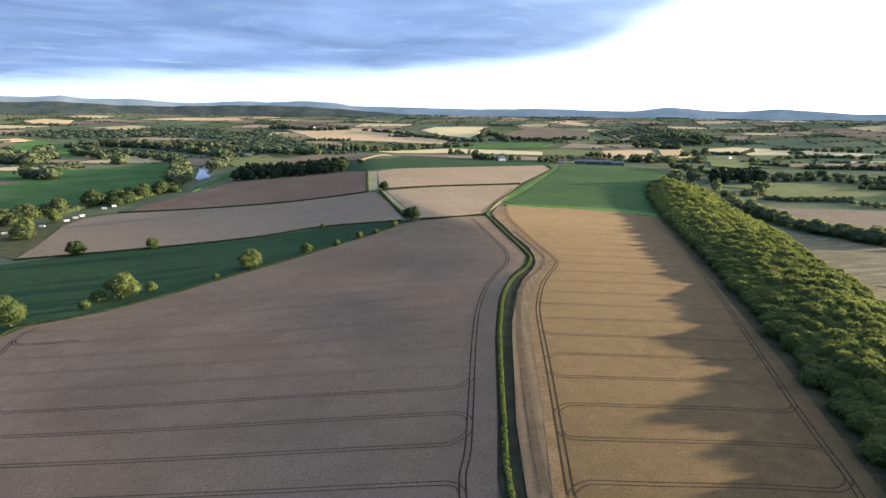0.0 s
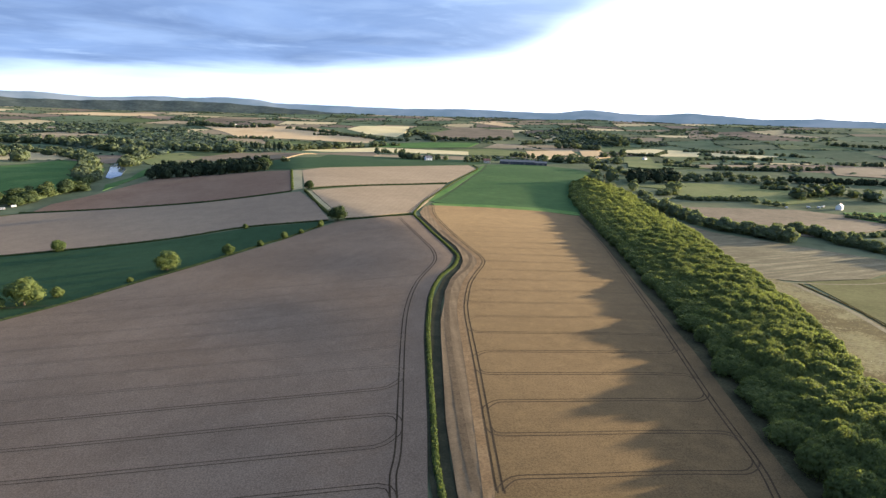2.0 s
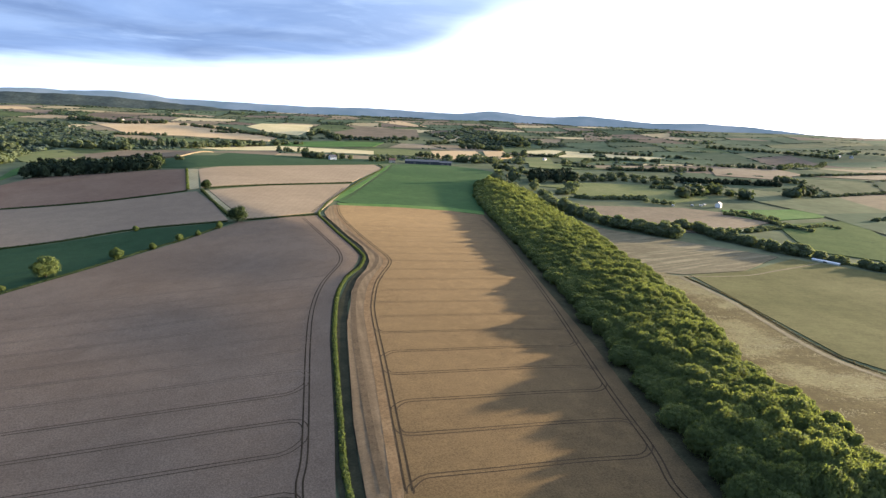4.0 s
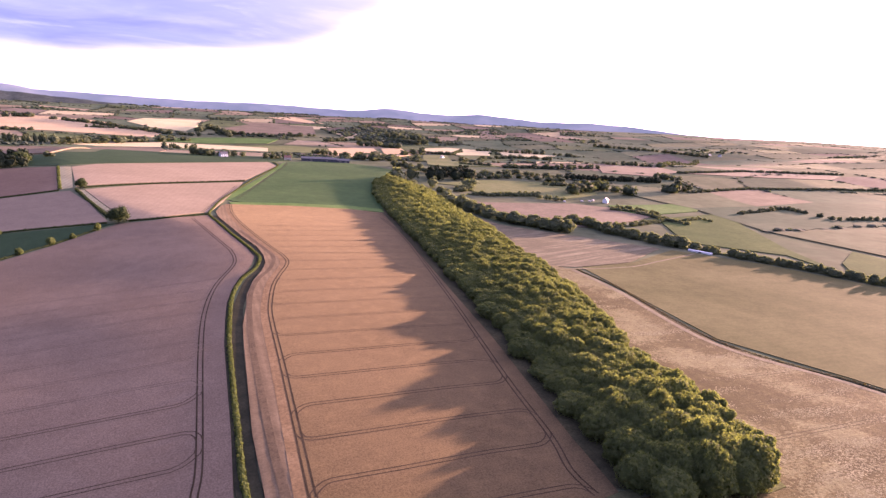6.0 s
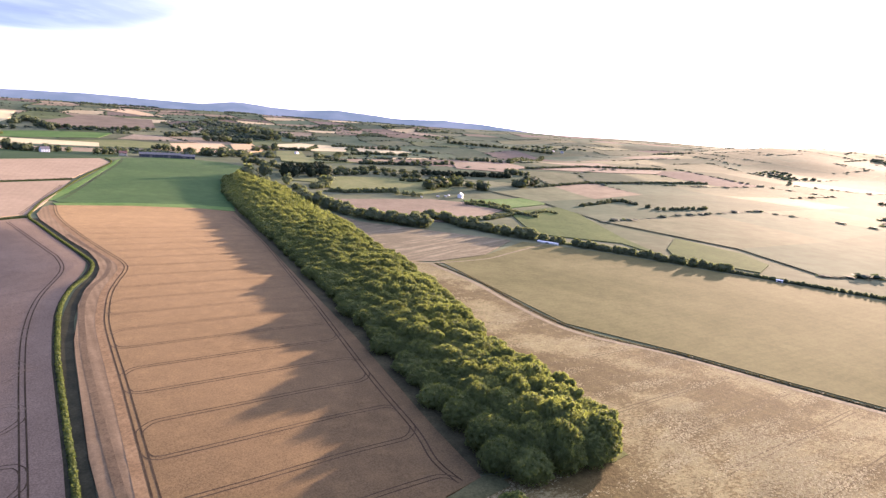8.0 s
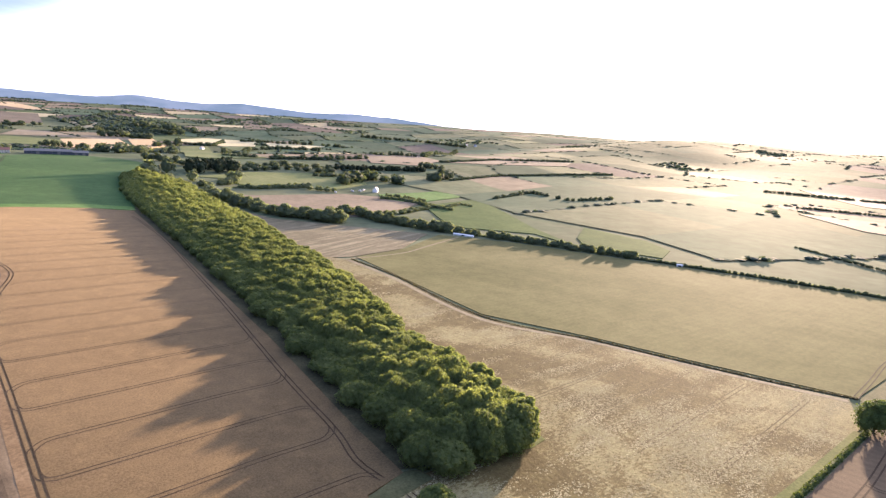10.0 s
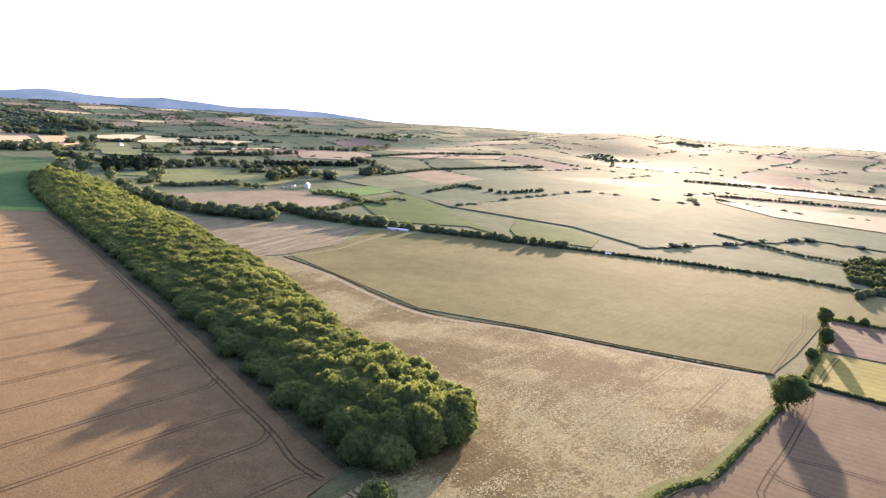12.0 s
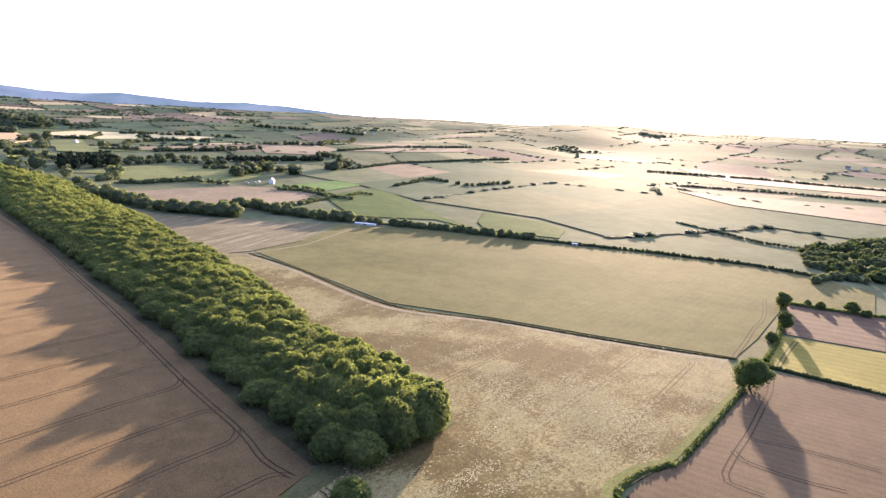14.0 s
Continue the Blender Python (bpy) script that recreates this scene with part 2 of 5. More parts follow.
TRACK_MID = surface("worn_wheel_track", (0.046, 0.034, 0.021), (0.066, 0.049, 0.03), 0.1, 1.5, 0.7)
TRACK = surface("dark_wheel_track", (0.036, 0.027, 0.017), (0.055, 0.041, 0.026), 0.1, 1.5, 0.7)
DIRT = surface("dry_earth_track", (0.17, 0.148, 0.095), (0.23, 0.198, 0.125), 0.05, 1.0, 0.7)
# brown grass darkened to carry the shade at the foot of the wood
WOOD_SHADE = surface("wood_shade_grass", (0.055, 0.052, 0.028), (0.085, 0.078, 0.04), 0.08, 1.2, 0.65)
DITCH_AND_SHADE = surface("ditch_and_hedge_shade_grass", (0.027, 0.028, 0.017), (0.043, 0.043, 0.025), 0.1, 1.5, 0.7)
# farmland green is greyed a little to stand in for distance haze
COUNTRY = surface("far_country", (0.095, 0.115, 0.065), (0.14, 0.15, 0.088), 0.006, 0.02, 0.75, shine=0.006)
# orange tone paints the low sun on the headland's crop edge
SUNLIT_EDGE = surface("sunlit_crop_edge", (0.175, 0.118, 0.06), (0.215, 0.148, 0.078), 0.08, 1.2, 0.65)
LEAF = foliage("wood_leaves", (0.094, 0.122, 0.045), (0.160, 0.188, 0.070), 0.5, 0.5, (1.65, 1.6, 0.8))
LEAF_B = foliage("field_tree_leaves", (0.072, 0.104, 0.036), (0.125, 0.152, 0.05), 0.4)
LEAF_D = foliage("dark_tree_leaves", (0.03, 0.046, 0.018), (0.052, 0.07, 0.026), 0.25)
LEAF_FAR = foliage("far_tree_leaves", (0.06, 0.08, 0.05), (0.11, 0.13, 0.066), 0.3, 0.8)
LEAF_W = foliage("riverside_tree_leaves", (0.052, 0.076, 0.036), (0.108, 0.132, 0.054), 0.4, 0.6)
# dull grass of the strips, and the caravan field's shade as a colour
DULL_SHADY = surface("dull_and_shade_toned_grass", (0.075, 0.078, 0.036), (0.105, 0.104, 0.05), 0.08, 1.2, 0.65)
LEAF_V = foliage("valley_tree_leaves", (0.124, 0.152, 0.088), (0.195, 0.22, 0.122), 0.5, 0.6)
HEDGE = foliage("hedge_leaves", (0.06, 0.085, 0.026), (0.11, 0.135, 0.042), 0.38, 1.0)
BANK = foliage("bank_grass", (0.088, 0.078, 0.042), (0.14, 0.122, 0.066), 0.25, 1.0)
DRY_WEEDS = surface("lodged_straw", (0.200, 0.178, 0.096), (0.265, 0.236, 0.132), 0.05, 1.5, 0.8, vary=0.5)
LEAF_FIR = foliage("plantation_leaves", (0.02, 0.031, 0.018), (0.036, 0.048, 0.025), 0.15)
BARK = plain("bark", (0.11, 0.085, 0.06), 0.95)

# ---------------------------------------------------------------- the lie of the land
CREST_Y = [-200, 60, 150, 250, 330, 420, 540, 640, 760, 1000, 1300, 2000]
SWELL = (18, 330)
CREST_X = [58, 62, 63, 72, 92, 118, 112, 75, 32, 10, 20, 60]


def smooth(a, b, v):
    k = np.clip((v - a) / (b - a), 0, 1)
    return k * k * (3 - 2 * k)


def height(x, y):
    """The lie of the land: a ridge between two valleys, low country beyond, rising to the hills."""
    x, y = np.asarray(x, float), np.asarray(y, float)
    d = x - np.interp(y, CREST_Y, CREST_X)
    soft = np.sqrt(d * d + 100.0) - 10.0
    left = -38 * np.tanh(soft / 350)
    gentle = 1.3 * (np.sqrt(d * d + 3600.0) - 60.0)
    right = -17 * (1 - np.exp(-gentle / 430))
    ridge = np.where(d < 0, left, right)
    ridge = ridge + 21 * smooth(600, 1080, y)
    ridge = ridge + 0.3 * np.sin(x / 26 + y / 60) * np.sin(y / 41 + 0.8) * smooth(15, 80, -d) * (1 - smooth(420, 560, y))
    ridge = ridge + 0.75 * np.exp(-((x - SWELL[0]) ** 2 + (y - SWELL[1]) ** 2) / (2 * 30.0 ** 2))
    k = smooth(1180, 1600, y)
    z = ridge * (1 - k) - 32 * k
    r = np.hypot(x, y)
    roll = (np.sin(x / 190 + 0.7) * np.cos(y / 260 + 0.3) + 0.6 * np.sin((x + 1.7 * y) / 410))
    z = z + 4.0 * smooth(1100, 2200, r) * roll
    z = z + 114 * smooth(1900, 4800, r)
    return z


def z_at(x, y):
    return float(height(x, y))


def mesh(name, verts, faces, material, parent=None, label=""):
    """Links a mesh as one object, under a parent or at top level."""
    me = bpy.data.meshes.new(name)
    me.from_pydata(verts, [], faces)
    for m in material if isinstance(material, (list, tuple)) else (material,):
        me.materials.append(m)
    me.update()
    ob = new(name, me)
    if parent:
        ob.parent = parent
    if label:
        ob["label"] = label
    return ob


def resample(points, step):
    out = []
    for a, b in zip(points, points[1:]):
        k = max(1, round(math.hypot(b[0] - a[0], b[1] - a[1]) / step))
        out += [(a[0] + (b[0] - a[0]) * i / k, a[1] + (b[1] - a[1]) * i / k) for i in range(k)]
    return out + [points[-1]]


def glide(points, step=4.0):
    """A smooth line through the points."""
    p = [points[0], *points, points[-1]]
    out = []
    for a, b, c, d in zip(p, p[1:], p[2:], p[3:]):
        k = max(1, round(math.hypot(c[0] - b[0], c[1] - b[1]) / step))
        for i in range(k):
            t = i / k
            out.append(tuple(0.5 * (2 * b[j] + (c[j] - a[j]) * t + (2 * a[j] - 5 * b[j] + 4 * c[j] - d[j]) * t * t + (3 * b[j] - a[j] - 3 * c[j] + d[j]) * t ** 3) for j in (0, 1)))
    return out + [points[-1]]


def sides(points, half):
    """The two lines that run half metres to either side of a line."""
    p = np.array(points, float)
    d = np.gradient(p, axis=0)
    d /= np.maximum(np.linalg.norm(d, axis=1), 1e-6)[:, None]
    across = np.stack([-d[:, 1], d[:, 0]], 1)
    return p + across * half, p - across * half


def field(name, outline, material, label, lift=0.5, step=9.0, category="field"):
    """A standing crop or sward that follows the land, with its own edge down to the soil."""
    from mathutils.geometry import delaunay_2d_cdt
    ring = resample([*outline, outline[0]], step)[:-1]
    xs, ys = [p[0] for p in ring], [p[1] for p in ring]
    inner = []
    y = min(ys) + step / 2
    odd = 0
    while y < max(ys):
        x = min(xs) + step * (0.3 + 0.5 * odd)
        while x < max(xs):
            inner.append((x, y))
            x += step
        y += step * 0.87
        odd = 1 - odd
    count = len(ring)
    pts = [Vector(p) for p in ring + inner]
    v, _, f, *_ = delaunay_2d_cdt(pts, [], [list(range(count))], 1, 1e-4)
    z = height([p.x for p in v], [p.y for p in v]) + lift
    verts = [(p.x, p.y, float(q)) for p, q in zip(v, z)]
    faces = []
    for poly in f:
        a, b, c = (verts[i] for i in poly[:3])
        up = (b[0] - a[0]) * (c[1] - a[1]) - (b[1] - a[1]) * (c[0] - a[0])
        faces.append(tuple(poly) if up > 0 else tuple(reversed(poly)))
    base = len(verts)
    area = sum(a[0] * b[1] - b[0] * a[1] for a, b in zip(ring, ring[1:] + ring[:1]))
    if area < 0:
        ring = ring[::-1]
    for p in ring:
        h = z_at(*p)
        verts += [(p[0], p[1], h + lift), (p[0], p[1], h - 0.4)]
    for i in range(count):
        j = (i + 1) % count
        faces.append((base + 2 * i, base + 2 * i + 1, base + 2 * j + 1, base + 2 * j))
    ob = mesh(name, verts, faces, material)
    return tagged(ob, label, category, kind="structure")


def ribbon_data(points, half, lift, verts, faces):
    left, right = sides(points, half)
    base = len(verts)
    for a, b in zip(left, right):
        verts += [(a[0], a[1], z_at(*a) + lift), (b[0], b[1], z_at(*b) + lift)]
    for i in range(len(left) - 1):
        k = base + 2 * i
        faces.append((k, k + 1, k + 3, k + 2))


def tramline(points, parent, lift=0.53, gauge=1.9, width=0.56, material=None):
    """Two wheel tracks through the crop."""
    verts, faces = [], []
    for s in sides(points, gauge / 2):
        ribbon_data([tuple(q) for q in s], width / 2, lift, verts, faces)
    return mesh("tramline", verts, faces, material or TRACK, parent)


def strip(name, points, width, lift, material, label, category):
    verts, faces = [], []
    ribbon_data(points, width / 2, lift, verts, faces)
    return tagged(mesh(name, verts, faces, material), label, category, kind="structure")


def build_ground():
    """One sheet from underfoot to the horizon, finer where it is looked at."""
    turns = [radians(a) for a in np.arange(-40, 110, 0.6)] + [radians(a) for a in np.arange(110, 320, 5.0)]
    radii = [0.0, 20.0]
    while radii[-1] < 4850:
        radii.append(radii[-1] * 1.028 + 1.0)
    verts, faces = [(0.0, 0.0, z_at(0, 0) - 0.1)], []
    n = len(turns)
    for r in radii[1:]:
        x, y = r * np.sin(turns), r * np.cos(turns)
        verts += [(float(a), float(b), float(c)) for a, b, c in zip(x, y, height(x, y) - 0.1)]
    for i in range(n):
        faces.append((0, 1 + (i + 1) % n, 1 + i))
    for k in range(len(radii) - 2):
        for i in range(n):
            j = (i + 1) % n
            a = 1 + k * n
            faces.append((a + i, a + j, a + n + j, a + n + i))
    return tagged(mesh("ground", verts, faces, COUNTRY), "dull green and straw farmland reaching to the hills", "ground", kind="structure")


ground = build_ground()

# ---------------------------------------------------------------- fields
wheat_left = field("wheat_field", [(14, -60), (30, 40), (45, 141), (53, 181), (67, 258), (74, 290), (81, 319), (88, 341), (98, 366), (108, 385), (115, 402), (121, 420), (122.5, 448), (122.5, 505), (123, 553), (124, 602), (77, 588), (49, 592), (1, 544), (-60, 483), (-113, 430), (-157, 384), (-192, 365), (-197, 347), (-330, 300), (-330, -60)], WHEAT, "large ripe wheat field with dark tramlines, falling from the hedge")
field("crop_field", [(45, 597), (28, 601), (-36, 610), (-102, 590), (-178, 583), (-259, 573), (-308, 550), (-480, 370), (-400, 310), (-199, 351), (-195, 370), (-159, 390), (-115, 436), (-61, 492), (1, 553)], DARKGREEN, "long dark green crop strip below a hedge", 0.3)
field("crop_field", [(41, 607), (-37, 618), (-103, 597), (-180, 590), (-262, 580), (-306, 567), (-313, 615), (-332, 712), (-323, 748), (-298, 765), (-279, 766), (-97, 751), (14, 760), (30, 694)], TANGREY, "grey-tan field sloping to the river")
field("crop_field", [(-283, 776), (-99, 760), (3, 773), (1, 924), (-40, 940), (-185, 958), (-241, 862), (-277, 816)], PLOUGH, "brown bare field above the dark plantation", 0.2)
field("grass_strip", [(5, 775), (2, 924), (18, 918), (17, 777)], DRYGRASS, "pale mown grass strip between two fields", 0.3)
field("wheat_field", [(20, 783), (18, 918), (46, 947), (309, 1068), (306, 1004), (217, 849), (101, 813)], STUBBLE, "pale straw-coloured field on the ridge", 0.4)
pale_mid = field("wheat_field", [(28, 761), (100, 800), (212, 835), (130, 626), (78, 596), (57, 601)], STUBBLE, "pale straw-coloured field between thin dark hedges", 0.4)
field("grass_strip", [(20, 761), (27, 761), (55, 608), (44, 644)], DRYGRASS, "pale grass margin beside a hedge", 0.3)
green_field = field("crop_field", [(166, 707), (232, 828), (317, 1006), (349, 1090), (450, 1139), (500, 1051), (514, 994), (417, 847), (325, 640), (288, 655), (229, 674), (168, 696)], GREEN, "bright green crop field on the ridge before the farm", 0.4)
field("grass_strip", [(159, 706), (188, 769), (245, 876), (302, 989), (328, 1051), (342, 1076), (308, 990), (228, 828), (166, 707)], MEADOW, "lighter green grass strip beside the crop", 0.25)
field("pasture", [(-77, 983), (-46, 1061), (52, 1125), (234, 1899), (528, 1864), (366, 1120), (318, 1082), (46, 954), (3, 934)], DARKGREEN, "dark green pasture behind the ridge", 0.4, 25)
wheat_right = field("wheat_field", [(60, 60), (58, 123), (63, 138), (81, 224), (94, 288), (102, 317), (112, 346), (122, 368), (132, 388), (137, 402), (139, 420), (139, 449), (140, 507), (143, 566), (149, 622), (159, 676), (228, 670), (287, 651), (316, 624), (238, 386), (188, 230), (154, 136), (144, 105), (128, 104), (112, 56)], WHEAT_B, "golden wheat field with looped tramlines beside the wood")
headland = field("wheat_headland", [(48, 60), (53, 140), (59, 179), (75, 257), (80, 280), (88, 307), (94, 330), (104, 357), (116, 381), (123.5, 401), (128, 423), (131, 453), (130, 494), (131, 548), (132, 596), (136, 627), (149, 667), (158, 676), (148, 622), (142, 566), (139, 507), (138, 449), (138, 420), (136, 402), (131, 388), (121, 368), (111, 346), (101, 317), (93, 288), (80, 224), (62, 138), (58, 60)], HEADLAND, "striped wheat headland along the ditch", 0.48)
ROUGH_RING = [(345, 338), (331, 276), (301, 184), (315, 124), (322, 73), (328, 38), (335, 9), (303, 2), (218, 15), (182, 28), (182, 14), (176, -20), (150, -30), (114, 44), (130, 99), (146, 101), (160, 98), (172, 96), (214, 190), (262, 310), (310, 400)]
rough_field = field("stubble_field", ROUGH_RING, ROUGH, "weedy pale stubble field beside the wood", 0.35)
field("stubble_field", [(425, 671), (417, 531), (468, 443), (501, 390), (417, 350), (353, 346), (317, 360), (355, 483)], LIGHT_STREAKED, "greyish stubble field crossed by long tree shadows and painted light streaks", 0.35)
big_field = field("pasture", [(356, 344), (420, 349), (508, 381), (548, 311), (564, 243), (581, 175), (597, 101), (606, 55), (609, 11), (604, -22), (575, -76), (489, -67), (491, -43), (493, -18), (441, -10), (382, -2), (341, 6), (335, 39), (329, 75), (322, 128), (308, 189), (338, 283)], OLIVE, "wide olive-tan pasture with faint mowing lines", 0.32)
yellow_field = field("mown_field", [(339, -7), (399, -12), (400, -32), (402, -63), (333, -55), (337, -30)], YELLOW, "bright yellow-green mown field with long tree shadows", 0.35)
field("crop_field", [(405, -12), (482, -16), (486, -36), (494, -73), (406, -63), (404, -32)], STRIPED, "brown striped field beyond the yellow field", 0.35)
wheat_corner = field("wheat_field", [(329, -5), (331, -29), (329, -54), (320, -120), (150, -120), (168, -40), (174, 10), (184, 24.5), (198, 21.8), (217, 12), (299, -1.8)], WHEAT_C, "wheat field with a looped tramline below the oak", 0.5)
field("grass_strip", [(330, 4), (341, 5), (382, -3), (441, -11), (488, -19), (484, -15.5), (405, -11.5), (339, -6.5), (331, -4)], DULL_SHADY, "rough grass strip between pasture and hedge", 0.28, 8)
field("pasture", [(519, 856), (590, 873), (635, 891), (829, 853), (781, 757), (663, 715), (640, 743), (545, 759), (555, 836)], LIGHTOLIVE, "light olive pasture between tall hedges", 0.8, 20)
field("stubble_field", [(480, 718), (503, 698), (655, 679), (690, 642), (707, 567), (622, 534), (528, 503), (499, 511), (481, 617), (474, 656)], GREYFIELD, "pinkish tan stubble field by the white house", 0.8, 20)
field("pasture", [(710, 661), (813, 656), (999, 672), (820, 590), (688, 572), (680, 621)], MEADOW, "small green meadow beside the white house", 0.9, 20)
field("pasture", [(600, 262), (640, 290), (725, 322), (700, 235), (664, 196), (612, 186)], VALLEY, "green meadow between low hedges in the valley", 0.8, 20)
field("pasture", [(681, 545), (845, 564), (654, 353), (591, 266), (617, 331), (568, 401), (598, 449)], VALLEY, "green meadow along a hedge", 0.8, 20)
for shape in ([(1248, 2216), (1388, 2254), (1512, 2100), (1388, 1938), (1273, 1962), (1217, 2130)], [(1517, 2077), (1622, 1962), (1700, 1907), (1578, 1858), (1449, 1924)], [(-29, 2170), (306, 2332), (600, 2128), (562, 1989), (277, 2098), (85, 2075)], [(246, 3094), (337, 3311), (607, 3384), (529, 3014), (436, 2767), (322, 2892)]):
    field("barley_field", shape, BARLEY, "pale yellow harvested field in the low country, sunlight put into its colour", 2.2, 40)
for shape in ([(826, 2158), (1025, 2202), (961, 1993), (922, 1850), (785, 1829), (753, 1911)], [(1058, 2202), (1156, 2223), (1055, 1946), (950, 1869), (974, 1993)], [(-426, 3206), (-164, 3282), (120, 3093), (352, 2705), (284, 2531), (-14, 2659), (-226, 2670), (-298, 2908)], [(-1701, 3302), (-1689, 3495), (-1529, 3446), (-1472, 3256), (-1579, 3160)], [(-1318, 2401), (-1291, 2458), (-1208, 2408), (-1252, 2347), (-1282, 2334)], [(-1257, 3628), (-1086, 3871), (-794, 3870), (-722, 3672), (-1013, 3610)], [(1051, 3801), (1251, 3866), (1258, 3377), (1170, 3404)]):
    field("wheat_field", shape, GOLD, "tan wheat field in the low country, sunlight put into its colour", 2.2, 40)
for shape in ([(1113, 1962), (1206, 1950), (804, 1188), (824, 1095), (672, 1071), (645, 1104)], [(413, 2206), (712, 2228), (821, 2117), (721, 1952), (562, 1989)], [(-395, 1775), (-318, 1957), (-239, 1761), (-181, 1205), (-345, 1613)]):
    field("pasture", shape, LIGHTOLIVE, "light olive pasture in the low country", 2.0, 40)
for shape in ([(327, 2502), (518, 2531), (742, 2480), (648, 2305), (431, 2307), (269, 2388)], [(-1192, 2166), (-1226, 2444), (-1005, 2253), (-782, 2006), (-822, 1806), (-1192, 2166)]):
    field("pasture", shape, MEADOW, "green pasture in the low country", 2.0, 40)
for shape in ([(-301, 1678), (-164, 1961), (-25, 1941), (257, 2097), (256, 1932), (-8, 1087), (-47, 1088)], [(2093, 3072), (2218, 3117), (2206, 2925), (1898, 2543), (1798, 2590)], [(589, 2895), (858, 3318), (1119, 3162), (981, 2723), (738, 2640), (581, 2723)], [(1286, 994), (1547, 1032), (1870, 914), (1743, 871), (1467, 941)], [(1128, 1109), (1401, 1206), (1313, 1015), (1135, 940), (1023, 988)], [(2051, 281), (1995, -246), (1629, -203), (1677, 96)], [(1284, 169), (1343, -171), (1070, -140), (1127, 59)]):
    field("stubble_field", shape, GREYFIELD, "grey-brown stubble field in the low country", 2.0, 40)
field("pasture", [(-432, 777), (-787, 1425), (-783, 1660), (-625, 1791), (-490, 1689), (-304, 1139), (-278, 996), (-281, 921), (-341, 877), (-393, 831), (-416, 796)], RIVERSIDE, "green river meadow striped by long shadows", 0.6, 20)
field("pasture", [(-248, 932), (-228, 986), (-235, 1125), (-208, 1013), (-239, 886)], RIVERSIDE, "pale grass bank beside the river", 0.6, 15)
# the darker grass colour stands for the shade over the caravans' field
field("caravan_field", [(-327, 584), (-415, 746), (-347, 731), (-313, 768), (-294, 770), (-326, 754), (-335, 718), (-316, 620), (-307, 569)], DULL_SHADY, "grass field with parked caravans, shade put into its colour", 0.4, 15)

field("grass_strip", [(162, 691), (234, 689), (296, 674), (327, 651), (320, 628), (287, 651), (228, 670), (162, 676)], MEADOW, "lighter grass margin between green crop and wheat", 0.45)
field("grass_strip", [(124, 103.4), (129, 103.4), (145, 105.4), (149, 103), (148, 97), (130, 97), (115, 42), (109, 52)], DULL_SHADY, "dull grass strip at the corner of the wheat", 0.46, 6)
field("grass_strip", [(181, 89), (198, 91), (196, 86), (187, 86)], VERGE, "bright grass tip at the end of the wood", 0.45)

edge = [(58, 123), (63, 138), (81, 224), (94, 288), (102, 317), (112, 346), (122, 368), (132, 388), (137, 402), (139, 420), (139, 449), (140, 507), (143, 566), (149, 622), (159, 676)]
# strip coloured as the sunlit step of the headland
strip("crop_edge", glide([(x - 1.6, y) for x, y in edge]), 3.6, 0.50, SUNLIT_EDGE, "crop edge between headland and wheat, low sun put into its colour", "field edge")

# tramlines
tramline(glide([(30, 60), (36, 143), (42, 172), (58, 261), (69, 312), (83, 357), (104, 405), (110, 440), (110, 471), (108, 585)]), wheat_left)
tramline(glide([(64.5, 138), (82.5, 224), (95.5, 288), (103.5, 317), (113.5, 346), (123.5, 368), (133.5, 388), (138.5, 402), (140.5, 420), (140.5, 449), (141.5, 507), (144.5, 566), (150.5, 622), (160.5, 676)]), wheat_right)
tramline(glide([(137, 108), (139, 120), (148, 140), (163, 184), (198, 278), (232, 375)] + [(268, 480), (298, 590)]), wheat_right)


def cross_lines(near, far, parent, first, gap, lean, count, bend, reach=None, material=None, width=0.56):
    """Tramlines across a field from one headland track to the other, looped at the ends two by two."""
    ny, nx = [p[1] for p in near], [p[0] for p in near]
    fy, fx = [p[1] for p in far], [p[0] for p in far]
    for k in range(count):
        y0 = first + gap * k
        turn = bend if k % 2 else -bend
        xa = float(np.interp(y0, ny, nx))
        xb = reach if reach is not None else float(np.interp(y0, fy, fx))
        sign = 1 if xb > xa else -1
        yb = y0 + lean * (xb - xa)
        xb = reach if reach is not None else float(np.interp(yb, fy, fx))
        r = abs(turn)
        way = 1 if turn > 0 else -1
        arc = [(1 - math.cos(radians(g)), 1 - math.sin(radians(g))) for g in (0, 22, 45, 68, 90)]
        pts = [(xa + sign * r * u + float(np.interp(y0 + way * r * v, ny, nx)) - xa, y0 + way * r * v) for u, v in arc[:2]]
        pts += [(xa + sign * r * u, y0 + way * r * v) for u, v in arc[2:]]
        pts += [(xa + (xb - xa) * s, y0 + lean * (xb - xa) * s) for s in (0.3, 0.5, 0.7)]
        if reach is None:
            pts += [(float(np.interp(yb - way * r * v, fy, fx)) - sign * r * u, yb - way * r * v) for u, v in arc[::-1]]
        else:
            pts += [(xb, yb)]
        tramline(glide(pts, 3.0), parent, 0.535, width=width, material=material)


cross_lines([(64.5, 138), (82.5, 224), (95.5, 288), (103.5, 317), (113.5, 346), (123.5, 368), (133.5, 388), (138.5, 402), (140.5, 420), (140.5, 449), (141.5, 507), (144.5, 566), (150.5, 622), (160.5, 676)], [(137, 108), (139, 120), (148, 140), (163, 184), (198, 278), (232, 375)] + [(268, 480), (298, 590)], wheat_right, 96.5, 23.4, -0.09, 8, 6.5, None, TRACK_MID, 0.46)
